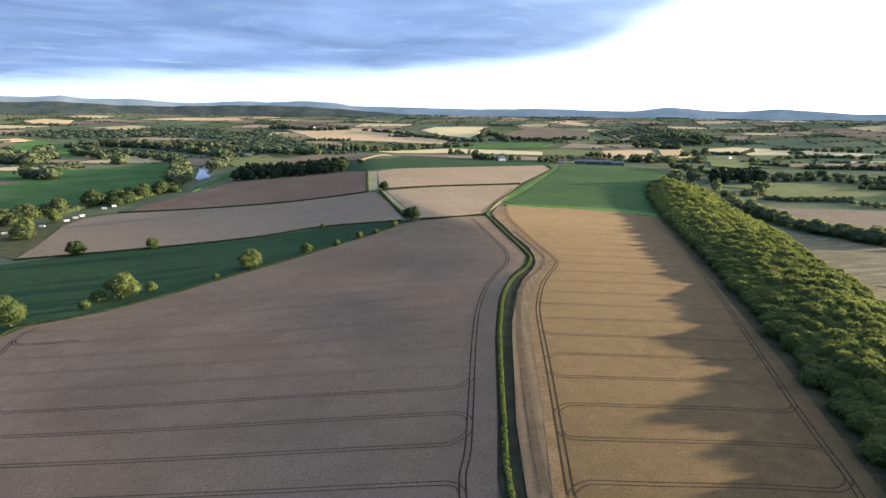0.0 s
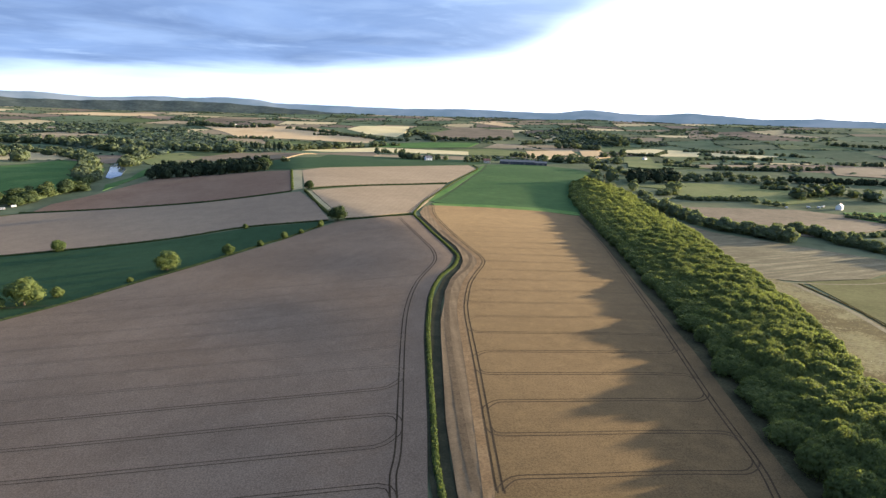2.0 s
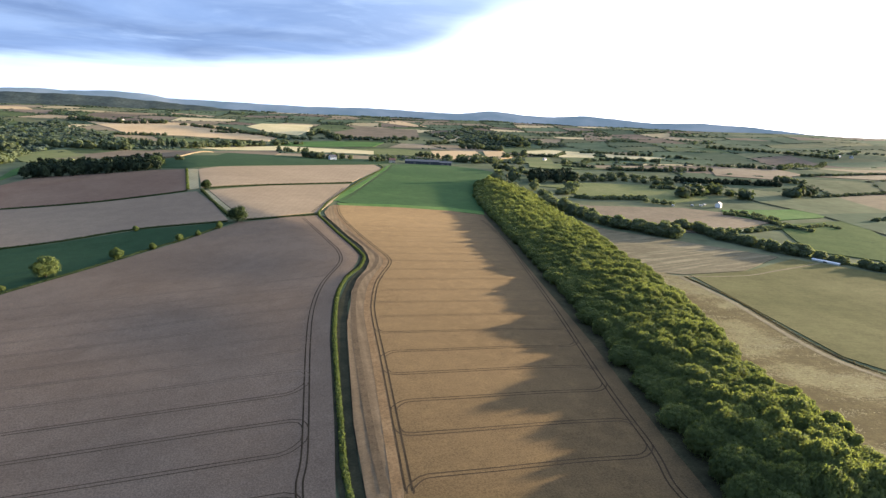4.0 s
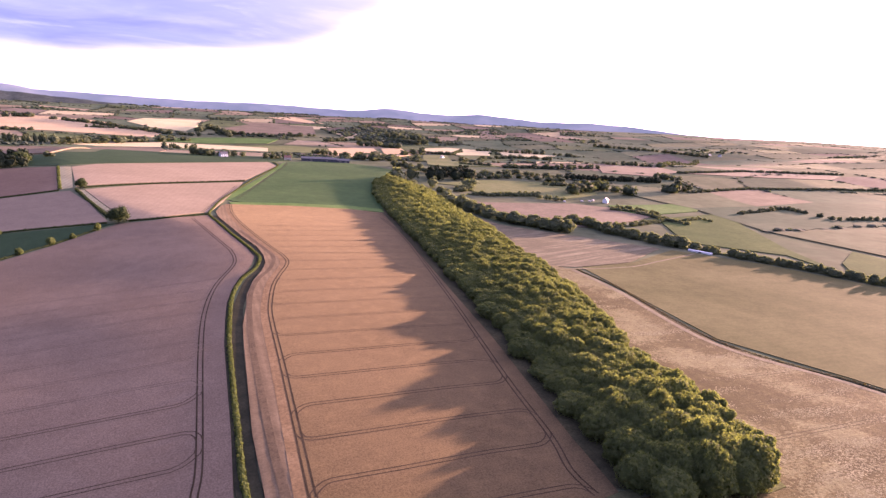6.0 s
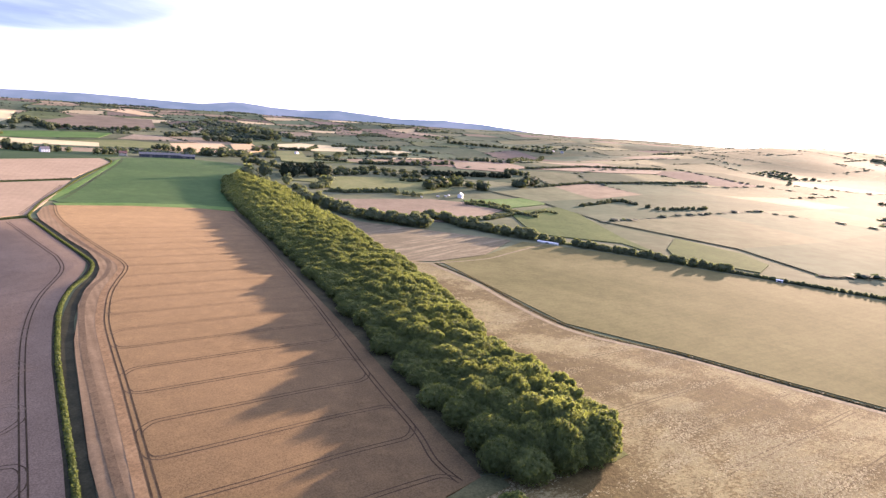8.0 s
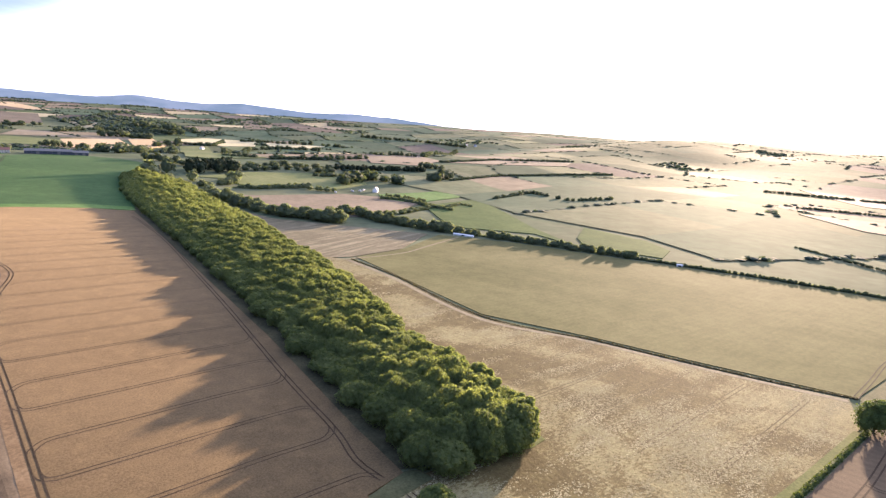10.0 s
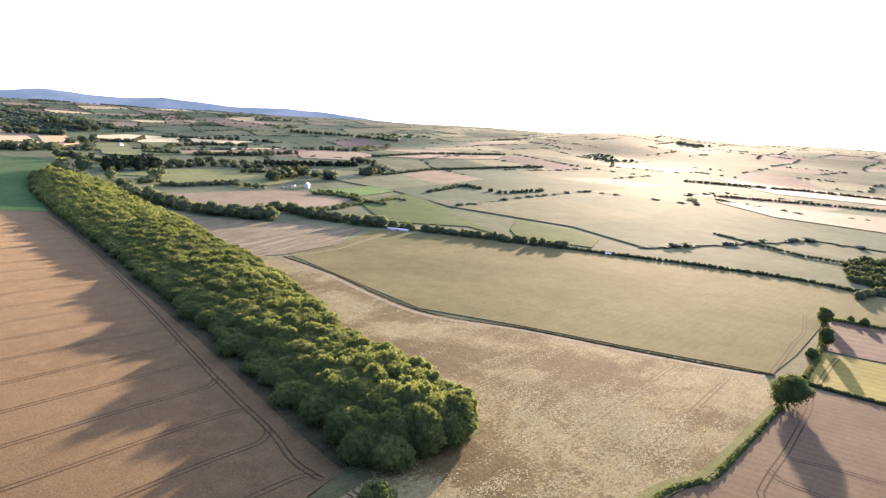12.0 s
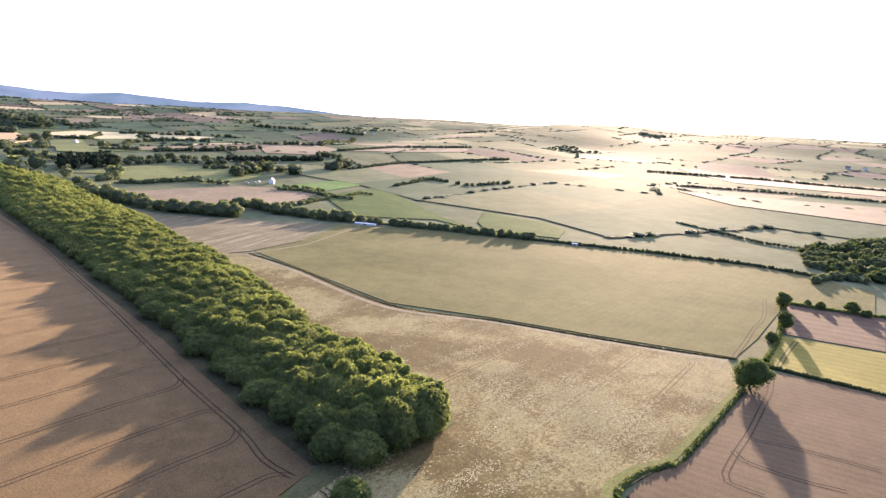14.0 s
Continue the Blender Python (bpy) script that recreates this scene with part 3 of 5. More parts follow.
cross_lines([(64.5, 138), (82.5, 224), (95.5, 288), (103.5, 317), (113.5, 346), (123.5, 368), (133.5, 388), (138.5, 402), (140.5, 420), (140.5, 449), (141.5, 507), (144.5, 566), (150.5, 622), (160.5, 676)], [(137, 108), (139, 120), (148, 140), (163, 184), (198, 278), (232, 375)] + [(268, 480), (298, 590)], wheat_right, 283.7, 23.4, -0.09, 12, 6.5, None, TRACK_DULL, 0.32)
cross_lines([(30, 60), (36, 143), (42, 172), (58, 261), (69, 312), (83, 357), (104, 405), (110, 440), (110, 471), (108, 585)], [(0, 0), (0, 1)], wheat_left, 70, 20.2, -0.162, 8, 8, -190, TRACK_MID, 0.4)
cross_lines([(30, 60), (36, 143), (42, 172), (58, 261), (69, 312), (83, 357), (104, 405), (110, 440), (110, 471), (108, 585)], [(0, 0), (0, 1)], wheat_left, 231.6, 20.2, -0.162, 8, 8, -190, TRACK_FAINT, 0.36)
tramline(glide([(-178, 300), (-181, 319), (-185, 338), (-186, 351), (-183, 361)]), wheat_left)
tramline(glide([(-185, 340), (-182, 334), (-174, 331), (-146, 329)]), wheat_left, 0.535)
tramline(glide([(327, -10), (304, -10), (276, -7), (251, -4), (232, -1), (215, 1), (210, 0), (209, -3), (208, -10)]), wheat_corner)
tramline(glide([(249, -3), (247, -6), (249, -21), (248, -43)]), wheat_corner, 0.535)
tramline(glide([(233, 0), (228, -3), (225, -17), (226, -32)]), wheat_corner, 0.535)
for y0, x0, x1 in ((30, 214, 318), (54, 214, 316), (78, 215, 313), (102, 222, 308), (126, 232, 306), (150, 240, 300)):
    tramline(glide([(x, y0 - 0.125 * (x - 262)) for x in (x0, (x0 + x1) / 2, x1)]), rough_field, 0.375, 1.9, 0.5, ROUGH_WHEELS)
tramline(glide([(339, 7), (373, 3), (405, 0), (436, -4), (485, -3)]), big_field, 0.38)
tramline(glide([(341, -13), (370, -17), (393, -21)]), yellow_field, 0.38)
tramline(glide([(175, 712), (232, 828), (312, 990), (345, 1077)]), green_field, 0.43)
tramline(glide([(195, 802), (159, 717), (123, 625)]), pale_mid, 0.43)

# ---------------------------------------------------------------- plants
def ico(level):
    bm = bmesh.new()
    bmesh.ops.create_icosphere(bm, subdivisions=level, radius=1)
    v = np.array([p.co for p in bm.verts])
    f = np.array([[p.index for p in q.verts] for q in bm.faces])
    bm.free()
    return v, f


ICO = {k: ico(k) for k in (1, 2)}


def sprays(points, normals, size, rng):
    """Small bent leaf sprays, one at each point: arrays of vertices and four-cornered faces."""
    n = len(points)
    side = np.cross(normals, rng.normal(size=(n, 3)))
    side /= np.linalg.norm(side, axis=1)[:, None] + 1e-9
    other = np.cross(normals, side)
    tilt = rng.normal(scale=0.5, size=(n, 1))
    side = side + normals * tilt
    s = (size * rng.uniform(0.6, 1.35, (n, 1)))
    quad = np.stack([points - side * s - other * s * 0.7, points + side * s * 0.8 - other * s, points + side * s + other * s * 0.75 + normals * s * 0.35, points - side * s * 0.85 + other * s + normals * s * 0.2], 1)
    return quad.reshape(-1, 3), np.arange(4 * n).reshape(-1, 4)


def crown_arrays(rng, radius, low, top, lobes, leaves, level=1, leaf=0.5):
    """A crown of uneven lobes closed by leaf sprays. Returns vertices, triangles, quads."""
    centre, size = [], []
    mid = (low + top) / 2
    for k in range(lobes):
        a = k * 2.4 + rng.uniform(-0.5, 0.5)
        q = math.sqrt((k + 0.5) / lobes)
        out = radius * 0.72 * q * rng.uniform(0.85, 1.08)
        rise = (top - low) * (0.34 * (1 - q * q) - 0.14 * q * q + rng.uniform(-0.15, 0.09))
        r = radius * (0.16 + 0.28 * rng.uniform() ** 1.4)
        centre.append((out * math.cos(a), out * math.sin(a), mid + rise))
        size.append((r * rng.uniform(0.9, 1.2), r * rng.uniform(0.9, 1.2), r * rng.uniform(0.65, 0.9)))
    centre.append((0, 0, mid - (top - low) * 0.13))
    size.append((radius * 0.80, radius * 0.80, (top - low) * 0.42))
    centre, size = np.array(centre), np.array(size)
    v, f = ICO[level]
    verts, tris = [], []
    for c, s in zip(centre, size):
        w = v * (1 + rng.normal(scale=0.09, size=(len(v), 1)))
        tris.append(f + len(verts) * len(v))
        verts.append(c + w * s * 0.88)
    verts, tris = np.concatenate(verts), np.concatenate(tris)
    pick = rng.choice(len(centre), leaves, p=size[:, 0] ** 2 / (size[:, 0] ** 2).sum())
    d = rng.normal(size=(leaves, 3))
    d[:, 2] = d[:, 2] + 0.25
    d /= np.linalg.norm(d, axis=1)[:, None]
    pts = centre[pick] + d * size[pick] * (0.9 + 0.3 * rng.random((leaves, 1)) ** 2)
    keep = np.ones(leaves, bool)
    for i, (c, s) in enumerate(zip(centre, size)):
        keep &= (((pts - c) / s) ** 2).sum(1) > np.where(pick == i, 0.0, 0.72)
    q, qf = sprays(pts[keep], d[keep], leaf, rng)
    return verts, tris, q, qf


def dome_arrays(rng, radius, low, top, lumps, leaves, leaf):
    """A broad woodland crown: a few overlapping domes, each covered by small lumps and closed by leaf sprays."""
    tall = top - low
    domes = [((0, 0, low + tall * 0.36), (radius * 0.86, radius * 0.86, tall * 0.55))]
    for k in range(4):
        a = k * 1.57 + rng.uniform(-0.5, 0.5)
        out = radius * rng.uniform(0.42, 0.6)
        q = rng.uniform(0.42, 0.6)
        domes.append(((out * math.cos(a), out * math.sin(a), low + tall * rng.uniform(0.30, 0.46)), (radius * q, radius * q, tall * rng.uniform(0.38, 0.5))))
    centre, size = [], []
    for k in range(lumps):
        c, s = domes[k % 5] if k % 3 else domes[0]
        d = rng.normal(size=3)
        d[2] = abs(d[2]) * 0.9 - 0.15
        d /= np.linalg.norm(d)
        r = radius * rng.uniform(0.075, 0.185)
        centre.append(np.array(c) + d * np.array(s) * 0.93)
        size.append((r * rng.uniform(0.9, 1.25), r * rng.uniform(0.9, 1.25), r * rng.uniform(0.7, 0.95)))
    centre = np.array([c for c, _ in domes] + centre)
    size = np.array([s for _, s in domes] + size)
    v, f = ICO[1]
    verts, tris = [], []
    for c, s in zip(centre, size):
        tris.append(f + len(verts) * len(v))
        verts.append(c + v * (1 + rng.normal(scale=0.07, size=(len(v), 1))) * s * 0.86)
    weight = size[:, 0] ** 2
    pick = rng.choice(len(centre), leaves, p=weight / weight.sum())
    d = rng.normal(size=(leaves, 3))
    d[:, 2] += 0.35
    d /= np.linalg.norm(d, axis=1)[:, None]
    pts = centre[pick] + d * size[pick] * (0.88 + 0.22 * rng.random((leaves, 1)) ** 2)
    keep = pts[:, 2] > 0.2
    for i, (c, s) in enumerate(zip(centre, size)):
        keep &= (((pts - c) / s) ** 2).sum(1) > np.where(pick == i, 0.0, 0.74)
    q, qf = sprays(pts[keep], d[keep], leaf, rng)
    return np.concatenate(verts), np.concatenate(tris), q, qf


def woodland_tree(seed, radius, low, top):
    rng = np.random.default_rng(seed)
    root = new("woodland_tree")
    tv, tf = trunk_arrays(rng, top * 0.85, 0.32)
    mesh("trunk", tv, tf, BARK, root)
    v, t, q, qf = dome_arrays(rng, radius, low, top, 105, 13000, 0.19)
    mesh("crown", np.concatenate([v, q]).tolist(), [tuple(k) for k in t.tolist()] + [tuple(k) for k in (qf + len(v)).tolist()], LEAF, root)
    return root


def trunk_arrays(rng, height_, radius, limbs=4):
    """A tapered trunk with a flared foot and rising limbs."""
    verts, faces = [], []

    def limb(a, b, r0, r1, bow):
        base = len(verts)
        a, b = Vector(a), Vector(b)
        axis = (b - a).normalized()
        u = axis.orthogonal().normalized()
        w = axis.cross(u)
        for i in range(4):
            t = i / 3
            c = a.lerp(b, t) + Vector(bow) * math.sin(t * math.pi)
            r = r0 + (r1 - r0) * t + (r0 * 0.35 if i == 0 else 0)
            for k in range(7):
                g = k * math.tau / 7
                verts.append(tuple(c + (u * math.cos(g) + w * math.sin(g)) * r))
        for i in range(3):
            for k in range(7):
                j = (k + 1) % 7
                faces.append((base + 7 * i + k, base + 7 * i + j, base + 7 * i + 7 + j, base + 7 * i + 7 + k))

    limb((0, 0, -0.4), (rng.uniform(-0.3, 0.3), rng.uniform(-0.3, 0.3), height_ * 0.62), radius, radius * 0.5, (0.1, 0.1, 0))
    for k in range(limbs):
        a = k * math.tau / limbs + rng.uniform(-0.4, 0.4)
        h = height_ * rng.uniform(0.25, 0.42)
        limb((0, 0, h), (math.cos(a) * height_ * 0.3, math.sin(a) * height_ * 0.3, h + height_ * 0.28), radius * 0.5, radius * 0.16, (0, 0, -0.3))
    return verts, faces


def tree(name, seed, radius, low, top, lobes, leaves, material, leaf=0.5, level=1, trunk=0.32):
    """One tree with its trunk and crown, standing at the origin."""
    rng = np.random.default_rng(seed)
    root = new(name)
    tv, tf = trunk_arrays(rng, top * 0.85, trunk)
    mesh("trunk", tv, tf, BARK, root)
    v, t, q, qf = crown_arrays(rng, radius, low, top, lobes, leaves, level, leaf)
    mesh("crown", np.concatenate([v, q]).tolist(), [tuple(k) for k in t.tolist()] + [tuple(k) for k in (qf + len(v)).tolist()], material, root)
    return root


def stand(ob, x, y, turn, size=(1, 1, 1)):
    ob.matrix_basis = Matrix.LocRotScale((x, y, z_at(x, y)), Euler((0, 0, turn)), Vector(size))
    return ob


def plant(source, x, y, rng, size=1.0, tall=1.0):
    """A further tree of the same kind at a place of its own."""
    ob = copy_thing(source, Matrix())
    return stand(ob, x, y, rng.uniform(0, 6.28), (size, size, size * tall))


rng = np.random.default_rng(11)

# the belt of woodland
wood = []
for k in range(6):
    wood.append(tagged(woodland_tree(20 + k, 6.8, 0.3, 10.2), "leafy broadleaf tree in a dense strip of woodland", "tree", "trees of the wood"))
LEFT = [(152, 90), (148, 106), (157, 137), (192, 230), (243, 386), (323, 629), (352, 720), (376, 784), (404, 845), (426, 885)]
RIGHT = [(186, 78), (194, 86), (206, 112), (216, 138), (228, 172), (231, 192), (246, 206), (262, 236), (288, 292), (317, 362), (372, 513), (453, 758), (455, 800), (450, 850), (444, 890)]
# how tall the wood stands from end to end: gaps and taller clumps
ALONG_Y = [97, 125, 136, 146, 160, 176, 192, 208, 226, 240, 260, 290, 328, 353, 375, 420]
ALONG_H = [1.2, 1.2, 1.05, 0.9, 0.98, 0.82, 1.22, 1.08, 0.82, 1.05, 1.2, 1.0, 1.12, 0.78, 1.0, 1.0]
spots, profile = [], []
y = 97.0
row = 0
while y < 868:
    xl = float(np.interp(y, [p[1] for p in LEFT], [p[0] for p in LEFT])) + 8.6
    xr = float(np.interp(y, [p[1] for p in RIGHT], [p[0] for p in RIGHT])) - (5.0 if y > 130 else 8.0)
    gap = 9.6 if y < 400 else 10.5
    n = max(1, round((xr - xl) / gap))
    for i in range(n + 1):
        px, py = xl + (xr - xl) * (i + 0.35 * (row % 2 - 0.5)) / n + rng.uniform(-1.6, 1.6), y + rng.uniform(-1.8, 1.8) - 0.04 * i * gap
        along = float(np.interp(py - (px - xl) * 0.185, ALONG_Y, ALONG_H))
        profile.append(along * ((0.42 if py > 150 else 0.56) + (0.66 if py > 150 else 0.54) * math.sin(math.pi * min(1.0, 0.10 + 0.66 * i / n))))
        spots.append((px, py))
    y += gap * 0.93
    row += 1
spots += [(171, 97), (180, 93), (188, 93), (163, 101), (176, 101), (153, 105)]
profile += [1.12, 1.0, 0.85, 1.1, 1.15, 0.8]
# dark strip paints the shade under the wood's edge onto its verge
strip("verge", glide(LEFT[1:-1]), 15.0, 0.3, WOOD_SHADE, "brown grass verge along the wood, shade put into its colour", "verge")
nearest = set(sorted(range(len(spots)), key=lambda i: spots[i][1])[:300])
far_wood, used = [], 0
for i, (x, y) in enumerate(spots):
    girth = rng.uniform(0.82, 1.36) if y < 400 else rng.uniform(0.9, 1.3)
    swell = profile[i] * float(np.interp(y, [170, 300, 390, 450], [1.36, 1.14, 1.2, 1.32])) * rng.uniform(0.86, 1.1)
    if i not in nearest:
        far_wood.append((x, y, rng.uniform(0, 6.28), girth, swell))
    elif used < len(wood):
        stand(wood[used], x, y, rng.uniform(0, 6.28), (girth, girth, swell))
        used += 1
    else:
        plant(wood[int(rng.integers(len(wood)))], x, y, rng, girth, swell / girth)


def far_end_of_wood():
    """The trees at the far end of the belt, too many to be told apart, as one mesh."""
    kinds = [dome_arrays(np.random.default_rng(300 + k), 6.8, 0.3, 10.2, 40, 2700, 0.3) for k in range(4)]
    vs, fs, base = [], [], 0
    for k, (x, y, a, girth, swell) in enumerate(far_wood):
        v, t, q, qf = kinds[k % 4]
        c, s = math.cos(a) * girth, math.sin(a) * girth
        p = np.concatenate([v, q])
        vs.append(np.stack([p[:, 0] * c - p[:, 1] * s + x, p[:, 0] * s + p[:, 1] * c + y, p[:, 2] * swell + z_at(x, y)], 1))
        fs += [tuple(j) for j in (t + base).tolist()] + [tuple(j) for j in (qf + len(v) + base).tolist()]
        base += len(p)
    return tagged(mesh("woodland", np.concatenate(vs).tolist(), fs, LEAF), "distant end of the dense broadleaf wood", "trees", kind="stuff")


far_end_of_wood()


def field_tree(x, y, width, tall, material, seed, label, group="", name="tree", leaf=0.3, leaves=3600):
    t = tree(name, seed, width / 2, tall * 0.12, tall, 19, leaves, material, leaf, trunk=max(0.12, width * 0.025))
    stand(t, x, y, 0.7 * seed)
    return tagged(t, label, "bush" if name == "bush" else "tree", group)


def forest(name, spots, material, label, category, leaves=45, lobes=3, level=1, leaf=0.11, kind="stuff"):
    """Many trees too far off to be told apart, as one mesh."""
    rng = np.random.default_rng(len(spots) + 3)
    kinds = [crown_arrays(np.random.default_rng(200 + k), 0.5, 0.05, 1.0, lobes, leaves, level, leaf) for k in range(5)]
    vs, fs, base = [], [], 0
    for x, y, w, h in spots:
        v, t, q, qf = kinds[int(rng.integers(5))]
        a = rng.uniform(0, 6.28)
        c, s = math.cos(a), math.sin(a)
        p = np.concatenate([v, q])
        p = np.stack([(p[:, 0] * c - p[:, 1] * s) * w + x, (p[:, 0] * s + p[:, 1] * c) * w + y, p[:, 2] * h + z_at(x, y) - 0.04 * h], 1)
        vs.append(p)
        fs += [tuple(k) for k in (t + base).tolist()] + [tuple(k) for k in (qf + len(v) + base).tolist()]
        base += len(p)
    return tagged(mesh(name, np.concatenate(vs).tolist(), fs, material), label, category, kind=kind)


def hedge(name, points, width, tall, label, material=None, density=7.0, leaf=0.34, category="hedge", lift=0.0):
    """A hedge: a rounded, uneven body closed by leaf sprays."""
    rng = np.random.default_rng(int(abs(points[0][0]) * 7 + abs(points[0][1])))
    line = glide(points, 2.0)
    verts, faces = [], []
    d = np.gradient(np.array(line), axis=0)
    d /= np.linalg.norm(d, axis=1)[:, None] + 1e-9
    for (x, y), (dx, dy) in zip(line, d):
        k = rng.uniform(0.62, 0.98)
        q = rng.uniform(0.65, 1.0)
        for u, v in ((-0.5, -0.1), (-0.46, 0.55), (-0.22, 0.92), (0.2, 0.95), (0.45, 0.5), (0.5, -0.1)):
            verts.append((x - dy * u * width * k, y + dx * u * width * k, z_at(x, y) + lift + tall * v * q))
    for i in range(len(line) - 1):
        for k in range(5):
            faces.append((6 * i + k, 6 * i + k + 1, 6 * i + k + 7, 6 * i + k + 6))
    total = sum(math.hypot(b[0] - a[0], b[1] - a[1]) for a, b in zip(line, line[1:]))
    n = int(total * density)
    where = rng.uniform(0, len(line) - 1.001, n)
    i = where.astype(int)
    f = where - i
    p = np.array(line)
    c = p[i] * (1 - f)[:, None] + p[i + 1] * f[:, None]
    a = rng.uniform(0, math.pi, n)
    across = np.stack([-d[i, 1], d[i, 0]], 1)
    wob = 0.9 + 0.14 * np.sin(where * 2.1) * np.sin(where * 0.7 + 1)
    out = np.cos(a) * width * 0.52 * wob
    up = np.sin(a) ** 0.7 * tall * wob
    pts = np.stack([c[:, 0] + across[:, 0] * out, c[:, 1] + across[:, 1] * out, height(c[:, 0], c[:, 1]) + lift + up], 1)
    nor = np.stack([across[:, 0] * np.cos(a), across[:, 1] * np.cos(a), np.sin(a)], 1) + rng.normal(scale=0.3, size=(n, 3))
    nor /= np.linalg.norm(nor, axis=1)[:, None]
    q, qf = sprays(pts, nor, leaf, rng)
    faces += [tuple(k) for k in (qf + len(verts)).tolist()]
    verts += [tuple(k) for k in q.tolist()]
    return tagged(mesh(name, verts, faces, material or HEDGE), label, category)


def inside(x, y, ring):
    hit = False
    for (ax, ay), (bx, by) in zip(ring, ring[1:] + ring[:1]):
        if (ay > y) != (by > y) and x < (bx - ax) * (y - ay) / (by - ay) + ax:
            hit = not hit
    return hit


def lodged_straw(ring, count, seed, material, label):
    """Pale straw lying in small tilted tufts over the field, thick in patches and drawn out along the drill rows."""
    rng = np.random.default_rng(seed)
    xs, ys = [p[0] for p in ring], [p[1] for p in ring]
    x, y = rng.uniform(min(xs), max(xs), count * 4), rng.uniform(min(ys), max(ys), count * 4)
    along, across = x * 0.992 - y * 0.124, x * 0.124 + y * 0.992
    thick = 0.7 * np.sin(along / 15 + 1.3 * np.sin(across / 11)) * np.sin(across / 8 + 0.8 * np.sin(along / 23)) + 0.45 * np.sin(across / 1.9 + 0.7 * np.sin(along / 13))
    thick = thick + 1.1 * np.exp(-(((x - 232) / 34) ** 2 + ((y - 48) / 30) ** 2)) + 0.5 * np.exp(-(((x - 238) / 16) ** 2 + ((y - 92) / 14) ** 2))
    keep = rng.normal(scale=0.35, size=len(x)) < 1.2 * thick - 0.65
    p = np.array([(a, b) for a, b in zip(x[keep], y[keep]) if inside(a, b, ring)][:count])
    n = len(p)
    turn = rng.normal(scale=0.6, size=n)
    half = np.stack([np.cos(turn), np.sin(turn)], 1) * rng.uniform(0.18, 0.6, (n, 1))
    wide = np.stack([-np.sin(turn), np.cos(turn)], 1) * rng.uniform(0.09, 0.26, (n, 1))
    ground_z = height(p[:, 0], p[:, 1]) + 0.37
    rise = rng.uniform(0.015, 0.07, n)
    corners = []
    for u, v, k in ((-1, -0.7, 1.0), (0.8, -1, 0.1), (1, 0.8, 0.0), (-0.8, 1, 0.8)):
        q = p + half * u + wide * v
        corners.append(np.stack([q[:, 0], q[:, 1], ground_z + rise * k], 1))
    quads = np.stack(corners, 1).reshape(-1, 3)
    faces = [tuple(k) for k in np.arange(4 * n).reshape(-1, 4).tolist()]
    return tagged(mesh("straw", quads.tolist(), faces, material), label, "straw", kind="stuff")



# the hedge along the ditch and the thin hedges between fields
hedge("hedge", [(44, 60), (49, 141), (55, 180), (69, 257), (76, 289), (83, 318), (90, 341), (100, 365), (112, 385), (120, 404), (124, 419), (125, 440), (125, 470), (125, 519), (126, 570), (127, 611), (138, 650), (163, 718), (226, 850), (306, 1004), (318, 1070)], 2.0, 0.95, "long clipped green hedge winding beside a ditch", None, 26, 0.26)
# flat strip: no hollow is cut, the dark colour alone marks the ditch
strip("ditch", glide([(50, 60), (51, 140), (57, 180), (72, 257), (78, 280), (84, 307), (93, 334), (103, 360), (115, 382), (123, 401), (127, 423), (128, 448), (127, 498), (128, 554), (130, 603)]), 5.2, 0.12, DITCH_AND_SHADE, "dark grassy ditch beside the hedge", "ditch")
HEDGE_LINE = [(49, 141), (55, 180), (69, 257), (76, 289), (83, 318), (90, 341), (100, 365), (112, 385), (120, 404), (124, 419), (125, 440), (125, 470), (125, 519), (126, 570)]
# rough grass, coloured dark for the shadow on the hedge's left side
strip("verge", sides(glide([(44, 60), *HEDGE_LINE]), 1.6)[0].tolist(), 2.2, 0.3, DITCH_AND_SHADE, "rough grass between wheat and hedge, hedge shadow put into its colour", "verge")
strip("headland_wheelings", sides(glide(HEDGE_LINE[:-1]), 9.2)[1].tolist(), 2.6, 0.51, HEADLAND_WHEELS, "darker wheel-pressed band along the headland", "wheelings")
hedge("hedge", [(57, 599), (89, 595), (125, 610)], 2.2, 1.5, "thin dark hedge between two wheat fields", LEAF_D, 8, 0.4)
hedge("hedge", [(28, 773), (100, 804), (216, 844)], 2.6, 1.6, "thin dark hedge between two pale fields", LEAF_D, 8, 0.45)
hedge("hedge", [(-198, 349), (-194, 367), (-158, 387), (-114, 433), (-61, 487), (-18, 533), (1, 549), (33, 583)], 1.8, 1.0, "low scrubby hedge below the wheat field", LEAF_D, 8, 0.36)
hedge("hedge", [(-306, 567), (-260, 575), (-179, 585), (-103, 595), (-37, 613), (40, 602)], 2.2, 1.3, "low dark hedge above the green crop strip", LEAF_D, 7, 0.4)
hedge("hedge", [(-295, 773), (-98, 757), (4, 768)], 2.4, 1.2, "low dark hedge between brown and tan fields", LEAF_D, 5, 0.5)
hedge("hedge", [(5, 775), (3, 923)], 3.0, 1.6, "low green hedge beside a mown strip", HEDGE, 5, 0.5)
hedge("hedge", [(20, 764), (42, 631)], 3.4, 1.8, "dark hedge running down to the oak", LEAF_D, 6, 0.5)
hedge("hedge", [(344, -7), (390, -12), (445, -14), (494, -14)], 3.0, 1.8, "scrubby hedge along the mown field", HEDGE, 8, 0.4)
hedge("hedge", [(485, -17), (485, -36), (490, -73)], 3.0, 2.0, "low hedge beyond the brown field", LEAF_B, 8, 0.5)
